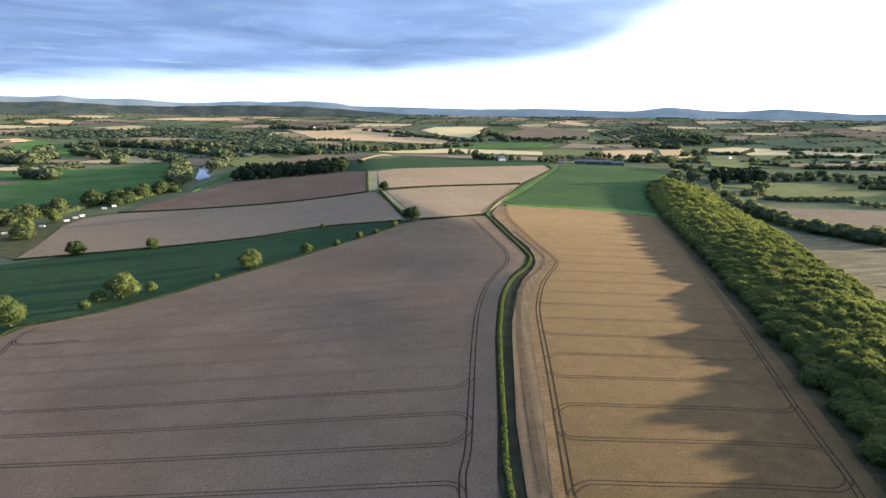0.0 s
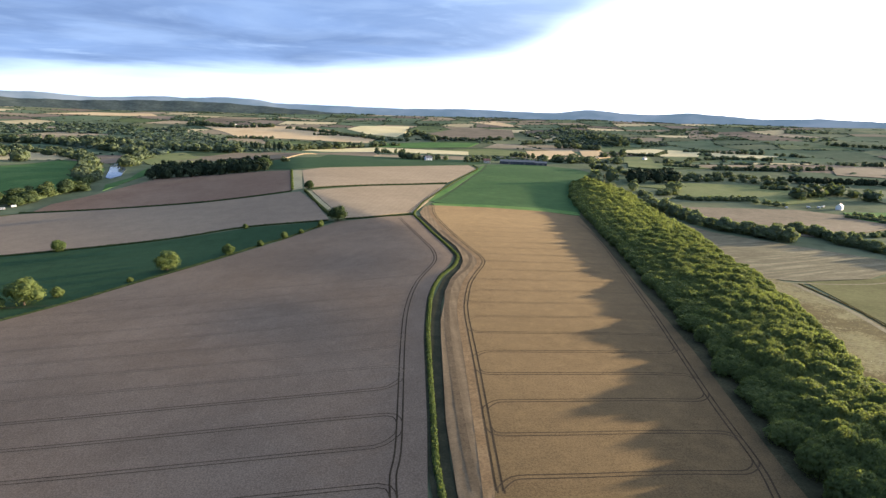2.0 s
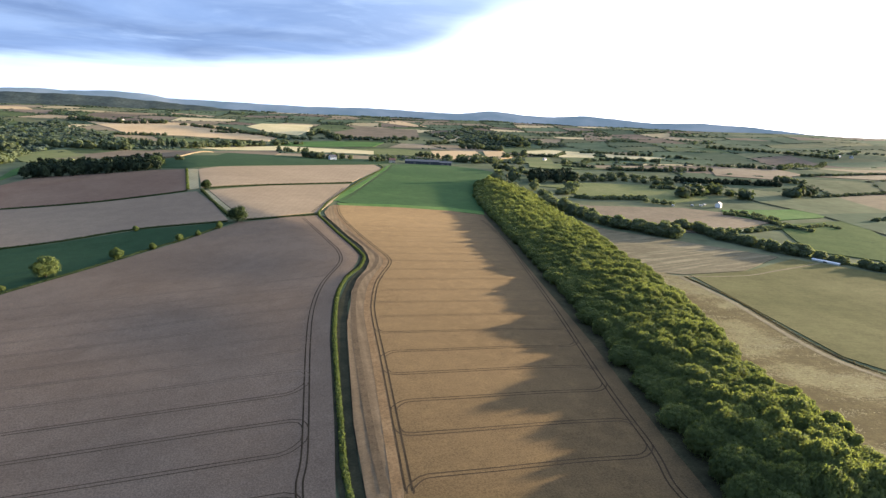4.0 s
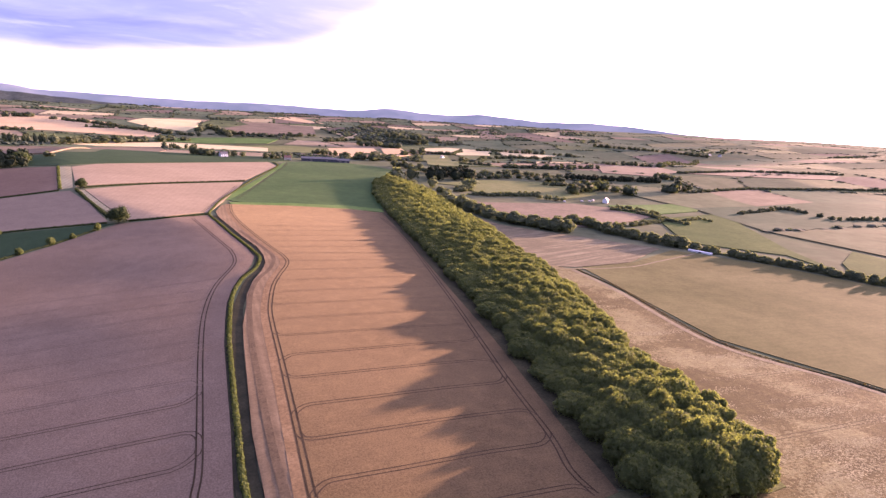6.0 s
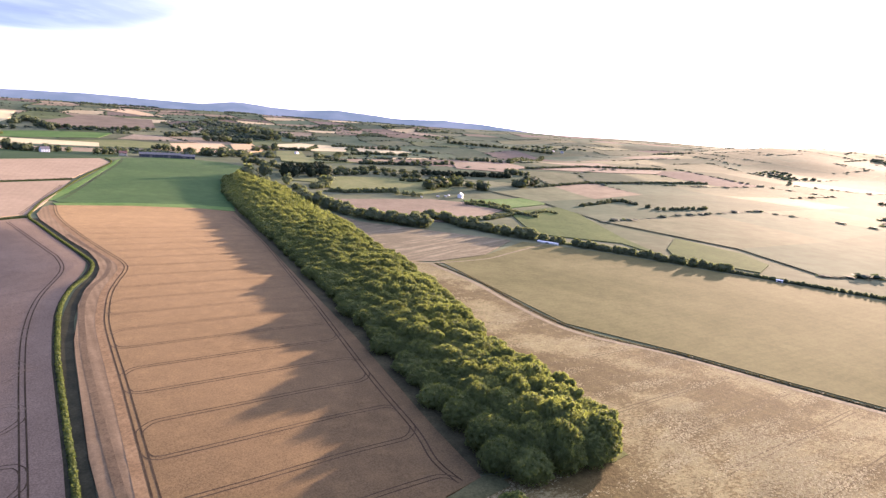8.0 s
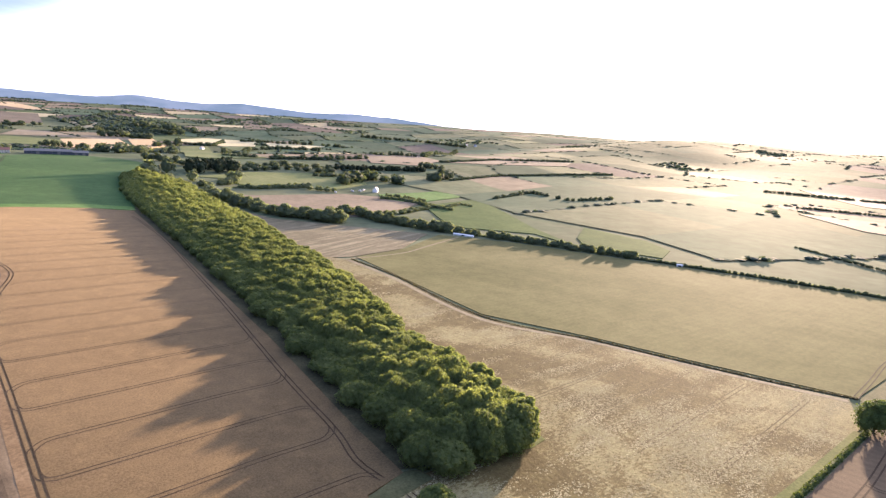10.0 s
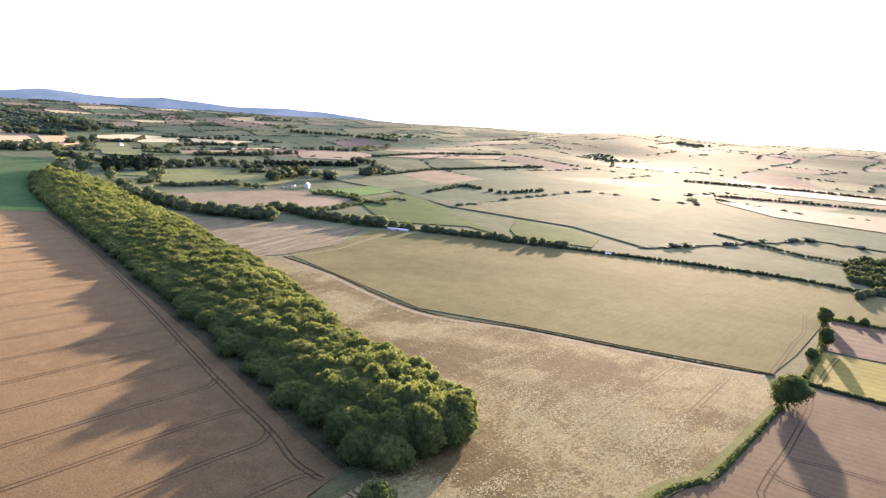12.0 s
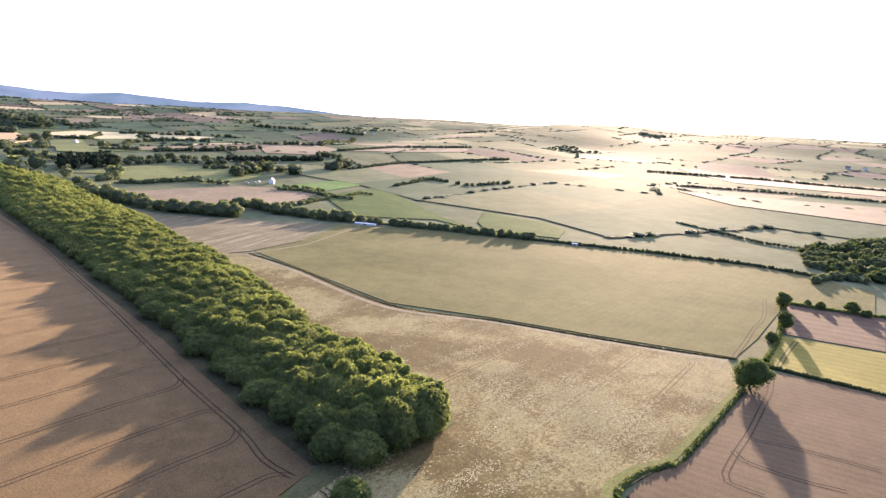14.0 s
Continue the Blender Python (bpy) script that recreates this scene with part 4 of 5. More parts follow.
hedge("hedge", [(298, 0), (217, 14), (210, 17), (198, 24), (183, 27)] + [(176, 20), (172, 0)], 2.1, 1.5, "sunlit hedge bending round the stubble field", HEDGE, 16, 0.3)
hedge("hedge", [(337, -5), (334, -29), (331, -54), (325, -100)], 2.4, 1.6, "dark hedge between wheat and mown field", LEAF_D, 10, 0.35)
hedge("rough_grass", [(318, 126), (325, 74), (331, 38), (339, 6)], 1.2, 0.6, "dark grassy bank along the field track", BANK, 8, 0.35, "bank")
hedge("rough_grass", [(347, 340), (336, 283), (305, 188), (318, 126)], 1.6, 0.6, "low grassy bank along the field track", BANK, 6, 0.3, "bank")
strip("track", glide([(x - 5, y) for x, y in [(347, 340), (334, 280), (304, 187), (318, 126), (325, 74), (331, 38), (337, 9)]]), 3.6, 0.42, DIRT, "pale dry earth track between two fields", "track")
strip("track", glide([(319, 355), (348, 341), (402, 336), (448, 346), (517, 362)]), 2.0, 0.42, DIRT, "narrow dry earth track between two fields", "track")
strip("grass_verge", glide([(296, 2.6), (217.5, 16.6), (210, 20), (198, 27), (182.5, 30), (173, 21.5), (169, 0)]), 3.0, 0.46, VERGE, "mown green grass verge along the hedge", "verge")

lodged_straw(ROUGH_RING, 60000, 17, DRY_WEEDS, "pale lodged straw scattered in patches over the stubble")

# trees that stand alone
for k, (x, y, w, h) in enumerate([(-158, 419, 24, 19), (-202, 368, 20, 19), (-84, 476, 21, 14), (-44, 508, 10.5, 9.5)]):
    field_tree(x, y, w, h, LEAF_B, 40 + k, "rounded sunlit tree in the hedge below the wheat", "hedgerow trees")
for k, (x, y, w, h) in enumerate([(49, 597, 22, 14), (25, 773, 14, 11), (-257, 575, 20, 13.5)]):
    field_tree(x, y, w, h, LEAF_D, 50 + k, "dark rounded oak standing at a field edge", "field oaks")
for k, (x, y, w, h) in enumerate([(-192, 581, 13, 11), (-349, 670, 22, 22), (-351, 737, 17, 14)]):
    field_tree(x, y, w, h, LEAF_B, 55 + k, "yellow-green round tree in low sun", "field trees", leaves=2600)
for k, (x, y, w, h) in enumerate([(-38, 606, 5, 5), (-1, 548, 7, 6.5), (-20, 529, 6, 5), (32, 576, 6, 7.5), (-171, 413, 11, 8.5), (-143, 431, 8.5, 7), (-173, 397, 8, 5.5), (14, 560, 5, 4), (-104, 452, 5, 3.5)]):
    field_tree(x, y, w, h, LEAF_B, 60 + k, "small scrubby bush in the hedge line", "hedge bushes", "bush", 0.28, 1200)
field_tree(300, -2, 17.5, 15.0, LEAF_B, 71, "broad oak at the corner of the stubble field", leaves=5200, leaf=0.26)
for k, (x, y, w, h) in enumerate([(413, -15, 9, 12), (470, -14, 10, 11), (384, -9, 7, 5)]):
    field_tree(x, y, w, h, LEAF_B, 72 + k, "hedgerow tree casting a long shadow over the mown field", "hedgerow trees")
for k, (x, y, w, h) in enumerate([(490, -54, 12, 8), (490, -29, 5, 4), (486, -36, 7, 5.5), (485, -62, 7, 4.5), (488, -85, 10, 6)]):
    field_tree(x, y, w, h, LEAF_B, 80 + k, "small round bush on the far hedge", "far hedge bushes", "bush", 0.28, 1200)
field_tree(134, 85, 11, 9.5, LEAF_B, 90, "rounded bushy tree at the end of the wood", leaves=3600, leaf=0.22)

# trees of the valley hedges, within reach of the eye
hedgerow = [tagged(tree("hedgerow_tree", 100 + k, 5.0, 0.2, 10.0, 11, 900, LEAF_V, 0.4), "dense green tree in a valley hedgerow", "tree", "valley hedgerow trees") for k in range(5)]
riverside = [tagged(tree("riverside_tree", 110 + k, 5.0, 0.2, 10.0, 11, 1100, LEAF_W, 0.36), "dense dark green tree in the trees by the river", "tree", "riverside trees") for k in range(5)]
hedge_spots, far_spots, fir_spots = [], [], []


def tree_line(points, tall, kind="big"):
    rng = np.random.default_rng(int(abs(points[0][0]) + tall * 10))
    east = points[0][0] > 150
    if kind == "big" and math.hypot(*points[0]) < 950:
        tall *= 0.95 if east else 1.0
    wide = {"big": 1.15, "conifer": 0.85, "poplar": 0.45, "low": 1.5, "village": 0.85}[kind]
    gap = tall * wide * (0.5 if kind == "conifer" else 0.7)
    near = east and kind == "big" and math.hypot(*points[0]) < 950
    if near:
        gap *= 0.8
    if kind == "big" and math.hypot(*points[0]) < 950:
        hedge("hedgerow", points, tall * 0.5, tall * 0.3, "thick overgrown hedgerow under its trees", LEAF_V if east else LEAF_W, 5, 0.5)
    for x, y in resample(points, gap):
        h = tall * rng.uniform(0.72 if near else 0.55, 1.12) if kind in ("big", "village") else tall * rng.uniform(0.85, 1.08)
        w = tall * wide * rng.uniform(0.8, 1.35)
        if rng.uniform() < (0.05 if near else 0.12 if kind in ("big", "village") else 0.02):
            continue
        at = (x + rng.uniform(-0.3, 0.3) * tall, y + rng.uniform(-0.3, 0.3) * tall, w, h)
        if kind == "conifer":
            fir_spots.append(at)
        elif math.hypot(x, y) < 1000 and kind == "big":
            hedge_spots.append(at)
        else:
            far_spots.append(at)


tree_line([(-344, 659), (-344, 662)], 18.0, "big")
tree_line([(-316, 820), (-301, 866), (-276, 907)], 18.6, "big")
tree_line([(-262, 893), (-258, 900)], 8.0, "big")
tree_line([(-282, 925), (-276, 950), (-276, 985), (-285, 1030), (-300, 1090)], 12.0, "big")
tree_line([(-407, 731), (-389, 767), (-366, 787), (-338, 833), (-314, 862)], 21.1, "big")
tree_line([(-300, 990), (-310, 1060), (-350, 1226), (-498, 1689), (-586, 1811), (-664, 1861)], 23.6, "big")
tree_line([(-877, 1962), (-731, 1799), (-724, 1856)], 29.8, "big")
tree_line([(-629, 1647), (-622, 1683)], 29.4, "big")
tree_line([(-904, 1639), (-831, 1599), (-863, 1801)], 38.3, "big")
tree_line([(-984, 1784), (-957, 1871), (-938, 1957)], 34.8, "big")
tree_line([(-576, 1126), (-546, 1111), (-522, 1088)], 25.1, "big")
tree_line([(-630, 1282), (-689, 1568)], 14.5, "big")
tree_line([(-1004, 2209), (-782, 2006), (-668, 1915), (-526, 1813)], 23.4, "big")
tree_line([(-988, 2298), (-771, 2213), (-586, 2081), (-407, 1829)], 32.6, "big")
tree_line([(-280, 1182), (-390, 1721), (-368, 1791)], 23.6, "big")
tree_line([(-790, 2214), (-646, 2295), (-413, 2010), (-310, 2016), (-164, 1961)], 27.8, "big")
tree_line([(-194, 963), (-151, 956), (-100, 952), (-40, 951)], 19.6, "conifer")
tree_line([(-197, 999), (-129, 982), (-76, 977), (-38, 980)], 20.1, "conifer")
tree_line([(-200, 1037), (-115, 1012), (-43, 1003)], 18.9, "conifer")
tree_line([(-50, 970), (-36, 972)], 16.1, "big")
tree_line([(-11, 1033), (-4, 1035)], 9.5, "big")
tree_line([(-179, 2124), (-105, 2145), (-29, 2170)], 31.6, "poplar")
tree_line([(-9, 2117), (89, 2206), (221, 2338), (384, 2419)], 33.4, "big")
tree_line([(-502, 3254), (-267, 3146), (-103, 3179)], 26.5, "big")
tree_line([(85, 2826), (262, 2800)], 15.5, "big")
tree_line([(-254, 2600), (-85, 2647)], 16.9, "big")
tree_line([(-46, 3111), (165, 2892), (347, 2660), (458, 2594)], 23.3, "big")
tree_line([(487, 2762), (574, 2956), (573, 2567)], 25.8, "big")
tree_line([(204, 1181), (227, 1175)], 22.0, "village")
tree_line([(231, 1162), (277, 1178), (302, 1186)], 14.4, "village")
tree_line([(320, 1148), (346, 1169), (373, 1176)], 17.8, "village")
tree_line([(277, 2098), (325, 2035)], 19.1, "village")
tree_line([(709, 1972), (745, 1890), (775, 1850)], 20.6, "village")
tree_line([(757, 1828), (546, 1204), (562, 1188), (874, 1789)], 21.1, "big")
tree_line([(602, 1196), (970, 1783), (662, 1173)], 17.2, "big")
tree_line([(1018, 2287), (1110, 2289), (1135, 2202)], 32.1, "big")
tree_line([(1037, 1947), (1106, 1985)], 32.8, "big")
tree_line([(551, 2701), (724, 2587), (940, 2643)], 22.7, "big")
tree_line([(910, 2418), (1090, 2512), (1251, 2436)], 19.7, "big")
tree_line([(1310, 2660), (1350, 2534), (1459, 2458)], 42.4, "big")
tree_line([(1259, 2503), (1330, 2357)], 35.3, "big")
tree_line([(460, 883), (486, 890)], 25.7, "big")
tree_line([(470, 841), (497, 821)], 19.3, "big")
tree_line([(486, 787), (486, 759)], 11.7, "big")
tree_line([(531, 893), (561, 885), (611, 898)], 23.2, "conifer")
tree_line([(554, 921), (633, 932)], 22.1, "conifer")
tree_line([(545, 1057), (565, 1014), (571, 964)], 14.8, "big")
tree_line([(623, 909), (672, 911), (731, 925), (796, 864)], 14.6, "big")
tree_line([(645, 944), (759, 962), (832, 906)], 12.0, "big")
tree_line([(516, 788), (544, 794)], 12.2, "big")
tree_line([(519, 761), (560, 750), (598, 748), (645, 745)], 8.7, "big")
tree_line([(558, 811), (561, 803)], 19.7, "big")
tree_line([(629, 725), (656, 703)], 8.7, "big")
tree_line([(454, 719), (454, 681), (447, 637)], 17.1, "big")
tree_line([(447, 637), (435, 572), (442, 541), (454, 519), (460, 498), (462, 483)], 15.4, "big")
tree_line([(513, 532), (530, 518), (516, 470), (519, 443), (521, 409), (532, 390)], 12.6, "big")
tree_line([(509, 553), (513, 532)], 8.1, "big")
tree_line([(702, 638), (721, 620), (714, 573)], 6.8, "big")
tree_line([(680, 621), (699, 593), (675, 520), (679, 494)], 7.2, "big")
tree_line([(550, 506), (589, 504), (666, 522)], 6.4, "big")
tree_line([(527, 388), (546, 351), (556, 316)], 8.7, "big")
tree_line([(556, 316), (566, 282), (573, 247), (583, 204)], 8.5, "big")
tree_line([(583, 204), (606, 103), (617, 11), (602, -55)], 3.4, "big")
tree_line([(736, 761), (793, 785), (838, 793), (840, 752)], 22.2, "big")
tree_line([(724, 844), (794, 830), (793, 785)], 10.2, "big")
tree_line([(846, 904), (912, 890), (998, 875), (1055, 860)], 14.2, "conifer")
tree_line([(960, 772), (971, 753), (1041, 780)], 25.0, "big")
tree_line([(805, 1227), (1258, 1791), (1442, 1839), (1537, 1757)], 17.1, "big")
tree_line([(751, 1142), (819, 1073), (936, 1060), (1093, 1073)], 12.9, "big")
tree_line([(1556, 2025), (1703, 1950), (1758, 1872)], 18.7, "big")
tree_line([(1178, 2032), (1235, 1971), (1354, 2083)], 15.2, "big")
tree_line([(1458, 2120), (1559, 2066)], 14.1, "low")
tree_line([(1255, 1192), (1365, 1122), (2203, 1633)], 15.1, "big")
tree_line([(1107, 916), (1154, 890)], 15.7, "big")
tree_line([(689, 584), (689, 544), (678, 515), (747, 529), (744, 507)], 5.6, "big")
tree_line([(698, -30), (738, -46), (786, -63), (854, -89), (910, -121)], 6.4, "big")
tree_line([(653, -34), (645, -51), (703, -81), (713, -99)], 7.3, "big")
tree_line([(575, -35), (615, -53), (608, -72)], 6.4, "big")
tree_line([(872, 551), (1032, 579), (990, 475), (1111, 451)], 8.1, "big")
tree_line([(838, 105), (759, 6), (749, -46)], 3.5, "low")
tree_line([(1420, 189), (1464, -24), (1466, -185)], 6.6, "low")
tree_line([(1822, 323), (1934, 42), (1872, -232)], 8.6, "low")
tree_line([(1017, 754), (1233, 787), (1535, 764), (1735, 715)], 7.2, "low")
tree_line([(1286, 994), (1593, 1023), (1910, 934)], 8.5, "low")
COPSE = [(648, -36), (742, -24), (876, -100), (800, -150), (640, -110), (598, -72)]
copse_rng = np.random.default_rng(77)
copse = []
while len(copse) < 150:
    x, y = copse_rng.uniform(590, 880), copse_rng.uniform(-150, -20)
    if inside(x, y, COPSE):
        copse.append((x, y, copse_rng.uniform(8, 15), copse_rng.uniform(6, 11)))
forest("copse", copse, LEAF_W, "dense leafy copse beyond the hedged fields", "trees", 90, 6, 1, 0.075)
tree_line([(2168, 2183), (2329, 1948), (2360, 1708)], 19.2, "big")

hedge_spots.sort(key=lambda p: math.hypot(p[0], p[1]))
east_row, west_row = [p for p in hedge_spots if p[0] > 150], [p for p in hedge_spots if p[0] <= 150]
for kinds, row in ((hedgerow, east_row[:290]), (riverside, west_row[:290])):
    for i, (x, y, w, h) in enumerate(row):
        ob = kinds[i] if i < 5 else copy_thing(kinds[int(rng.integers(5))], Matrix())
        stand(ob, x, y, rng.uniform(0, 6), (w / 10, w / 10, h / 10))
forest("valley_trees", east_row[290:] + west_row[290:], LEAF_V, "further trees along the valley hedgerows", "trees", 160, 8, 1, 0.05)
forest("plantation", fir_spots, LEAF_FIR, "dark closely planted trees in square blocks", "trees", 120, 6, 1, 0.07)
forest("far_trees", far_spots, LEAF_FAR, "far hedgerow and village trees in the low country", "trees", 45, 4, 1, 0.1)

# the patchwork of the low country
RIDGE = [(-480, 250), (-480, 640), (-420, 820), (-620, 1500), (-300, 1640), (-60, 1300), (60, 1200), (330, 1250), (560, 1230), (530, 950), (820, 930), (860, 800), (720, 480), (620, 330), (630, 130), (632, -20), (640, -200), (0, -300)]


def low_country():
    rng = np.random.default_rng(5)
    cell = 205.0
    span = range(-16, 25)
    rows = range(-4, 25)
    node = {}
    for i in span:
        for j in rows:
            q = 0.30 * cell
            x, y = i * cell + 0.28 * cell * j + rng.uniform(-q, q), j * cell * 0.92 - 0.16 * cell * i + rng.uniform(-q, q)
            node[i, j] = (x, y)
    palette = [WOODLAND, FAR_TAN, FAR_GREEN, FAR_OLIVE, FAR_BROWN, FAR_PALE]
    verts, faces, slots, trees = [], [], [], []
    for i in span[:-1]:
        for j in rows[:-1]:
            ring = [node[i, j], node[i + 1, j], node[i + 1, j + 1], node[i, j + 1]]
            cx, cy = sum(p[0] for p in ring) / 4, sum(p[1] for p in ring) / 4
            r = math.hypot(cx, cy)
            az = math.degrees(math.atan2(cx, cy))
            pick = rng.choice(6, p=[0.20, 0.13, 0.27, 0.20, 0.14, 0.06] if az < 44 else [0.10, 0.0, 0.62, 0.23, 0.05, 0.0] if r < 1300 else [0.12, 0.04, 0.42, 0.32, 0.10, 0.0])
            if not (r < 4650 and -36 < az < 106 and cy > -900) or any(inside(p[0], p[1], RIDGE) for p in ring + [(cx, cy)]):
                continue
            k = 0.965 if az < 44 else 1.0
            base = len(verts)
            m = 5
            for a in range(m + 1):
                for b in range(m + 1):
                    u, v = 0.5 + (a / m - 0.5) * k, 0.5 + (b / m - 0.5) * k
                    x = (ring[0][0] * (1 - u) + ring[1][0] * u) * (1 - v) + (ring[3][0] * (1 - u) + ring[2][0] * u) * v
                    y = (ring[0][1] * (1 - u) + ring[1][1] * u) * (1 - v) + (ring[3][1] * (1 - u) + ring[2][1] * u) * v
                    verts.append((x, y, z_at(x, y) + 1.0))
            for a in range(m):
                for b in range(m):
                    c = base + a * (m + 1) + b
                    faces.append((c, c + m + 1, c + m + 2, c + 1))
                    slots.append(int(pick))
            if pick == 0 and rng.uniform() < (0.75 if az < 44 else 0.3):
                for _ in range(34):
                    u, v = rng.uniform(0.05, 0.95, 2)
                    x = (ring[0][0] * (1 - u) + ring[1][0] * u) * (1 - v) + (ring[3][0] * (1 - u) + ring[2][0] * u) * v
                    y = (ring[0][1] * (1 - u) + ring[1][1] * u) * (1 - v) + (ring[3][1] * (1 - u) + ring[2][1] * u) * v
                    trees.append((x, y, rng.uniform(14, 26), rng.uniform(8, 12)))
            for a, b in ((ring[0], ring[1]), (ring[0], ring[3])):
                if rng.uniform() < (0.12 if az < 44 else 0.6):
                    continue
                dense = rng.uniform(0.35, 1.0) if az < 44 else rng.uniform(0.75, 1.0)
                tame = 1.0 if az < 44 else 0.62
                for x, y in resample([a, b], 13.5):
                    if rng.uniform() < dense:
                        big = rng.uniform() < 0.42
                        trees.append((x + rng.uniform(-4, 4), y + rng.uniform(-4, 4), rng.uniform(11, 19) if big else rng.uniform(11, 17), (rng.uniform(5.5, 9.5) if big else rng.uniform(2.2, 3.8)) * tame))
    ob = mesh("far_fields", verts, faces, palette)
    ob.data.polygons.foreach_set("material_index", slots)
    tagged(ob, "patchwork of small green, tan and brown fields in the low country, greyed for haze", "fields", kind="stuff")
    for wx, wy, wn, ring in WOODS:
        n = 0
        while n < wn:
            x, y = rng.uniform(*wx), rng.uniform(*wy)
            if inside(x, y, ring):
                trees.append((x, y, rng.uniform(16, 28), rng.uniform(10, 16)))
                n += 1
    return [t for t in trees if not inside(t[0], t[1], RIDGE) and not any(inside(t[0], t[1], q) or inside(t[0] * 0.97, t[1] * 0.97, q) for q in OPEN)]


# leaf colour is greyed and blued so that it carries the distance haze
LEAF_HAZE = foliage("haze_tinted_leaves", (0.055, 0.08, 0.064), (0.098, 0.125, 0.094), 0.42, 0.9)
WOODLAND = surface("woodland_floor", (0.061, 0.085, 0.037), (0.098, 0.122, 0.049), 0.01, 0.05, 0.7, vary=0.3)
# far crops are less saturated: some air haze is mixed into their colours
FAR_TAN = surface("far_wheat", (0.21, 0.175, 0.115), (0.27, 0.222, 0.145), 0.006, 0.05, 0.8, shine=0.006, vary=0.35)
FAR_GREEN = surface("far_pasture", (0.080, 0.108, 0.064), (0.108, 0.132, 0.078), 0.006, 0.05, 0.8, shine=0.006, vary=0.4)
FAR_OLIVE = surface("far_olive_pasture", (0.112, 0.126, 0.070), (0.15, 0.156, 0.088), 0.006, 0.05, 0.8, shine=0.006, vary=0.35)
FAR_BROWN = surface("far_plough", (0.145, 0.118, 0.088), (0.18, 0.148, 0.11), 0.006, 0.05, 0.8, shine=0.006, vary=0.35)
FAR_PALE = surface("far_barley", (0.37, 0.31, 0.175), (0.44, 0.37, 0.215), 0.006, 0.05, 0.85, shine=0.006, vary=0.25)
WOODS = [((-657, -26), (1996, 3133), 420, [(-517, 2160), (-657, 2955), (-510, 3133), (-316, 2644), (-159, 2234), (-26, 1996), (-275, 2018)]), ((-1396, -619), (2508, 3107), 420, [(-1396, 2545), (-1316, 2808), (-1119, 2884), (-873, 3107), (-683, 3071), (-619, 2634), (-916, 2635), (-1178, 2508)]), ((1059, 1553), (2373, 3249), 420, [(1059, 2830), (1432, 3249), (1553, 2873), (1480, 2451), (1220, 2373), (1110, 2559)]), ((-771, -287), (1828, 2296), 240, [(-771, 2213), (-511, 2296), (-287, 2101), (-375, 1828), (-565, 2007)])]
OPEN = [
    [(-426, 3206), (-164, 3282), (120, 3093), (352, 2705), (284, 2531), (-14, 2659), (-226, 2670), (-298, 2908)],
    [(246, 3094), (337, 3311), (607, 3384), (529, 3014), (436, 2767), (322, 2892)],
    [(-29, 2170), (306, 2332), (600, 2128), (562, 1989), (277, 2098), (85, 2075)],
    [(327, 2502), (518, 2531), (742, 2480), (648, 2305), (431, 2307), (269, 2388)],
    [(1248, 2216), (1388, 2254), (1512, 2100), (1388, 1938), (1273, 1962), (1217, 2130)],
    [(1517, 2077), (1622, 1962), (1700, 1907), (1578, 1858), (1449, 1924)],
    [(826, 2158), (1025, 2202), (961, 1993), (922, 1850), (785, 1829), (753, 1911)],
    [(1058, 2202), (1156, 2223), (1055, 1946), (950, 1869), (974, 1993)],
    [(1113, 1962), (1206, 1950), (804, 1188), (824, 1095), (672, 1071), (645, 1104)],
    [(-1192, 2166), (-1226, 2444), (-1005, 2253), (-782, 2006), (-822, 1806), (-1192, 2166)],
    [(-1701, 3302), (-1689, 3495), (-1529, 3446), (-1472, 3256), (-1579, 3160)],
    [(-1257, 3628), (-1086, 3871), (-794, 3870), (-722, 3672), (-1013, 3610)],
    [(-301, 1678), (-164, 1961), (-25, 1941), (257, 2097), (256, 1932), (-8, 1087), (-47, 1088)],
    [(413, 2206), (712, 2228), (821, 2117), (721, 1952), (562, 1989)],
    [(589, 2895), (858, 3318), (1119, 3162), (981, 2723), (738, 2640), (581, 2723)]]
FAR_TREES = low_country()
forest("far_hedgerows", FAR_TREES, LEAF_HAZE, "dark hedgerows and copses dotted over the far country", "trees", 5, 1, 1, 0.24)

# the hills on the horizon
def hills(name, rise, far, near, material, label, wob):
    rng = np.random.default_rng(9)
    az = np.arange(-60, 125, 0.4)
    el = np.interp(az, [p[0] for p in rise], [p[1] for p in rise]) + wob * (np.sin(az * 1.9) + 0.6 * np.sin(az * 4.3 + 1) + 0.4 * np.sin(az * 9.1)) 
    verts, faces = [], []
    for a, e in zip(az, el):
        s, c = math.sin(radians(a)), math.cos(radians(a))
        top = 100 + far * math.tan(radians(e))
        for k in range(7):
            t = k / 6
            r = near + (far - near) * t
            verts.append((15 + s * r, c * r, 20 + (top - 20) * (t ** 0.8) if k < 6 else top))
    n = len(az)
    for i in range(n - 1):
        for k in range(6):
            a = 7 * i + k
            faces.append((a, a + 7, a + 8, a + 1))
    ob = mesh(name, verts, faces, material)
    ob.data.polygons.foreach_set("use_smooth", [True] * len(faces))
    return tagged(ob, label, "hills", kind="structure")


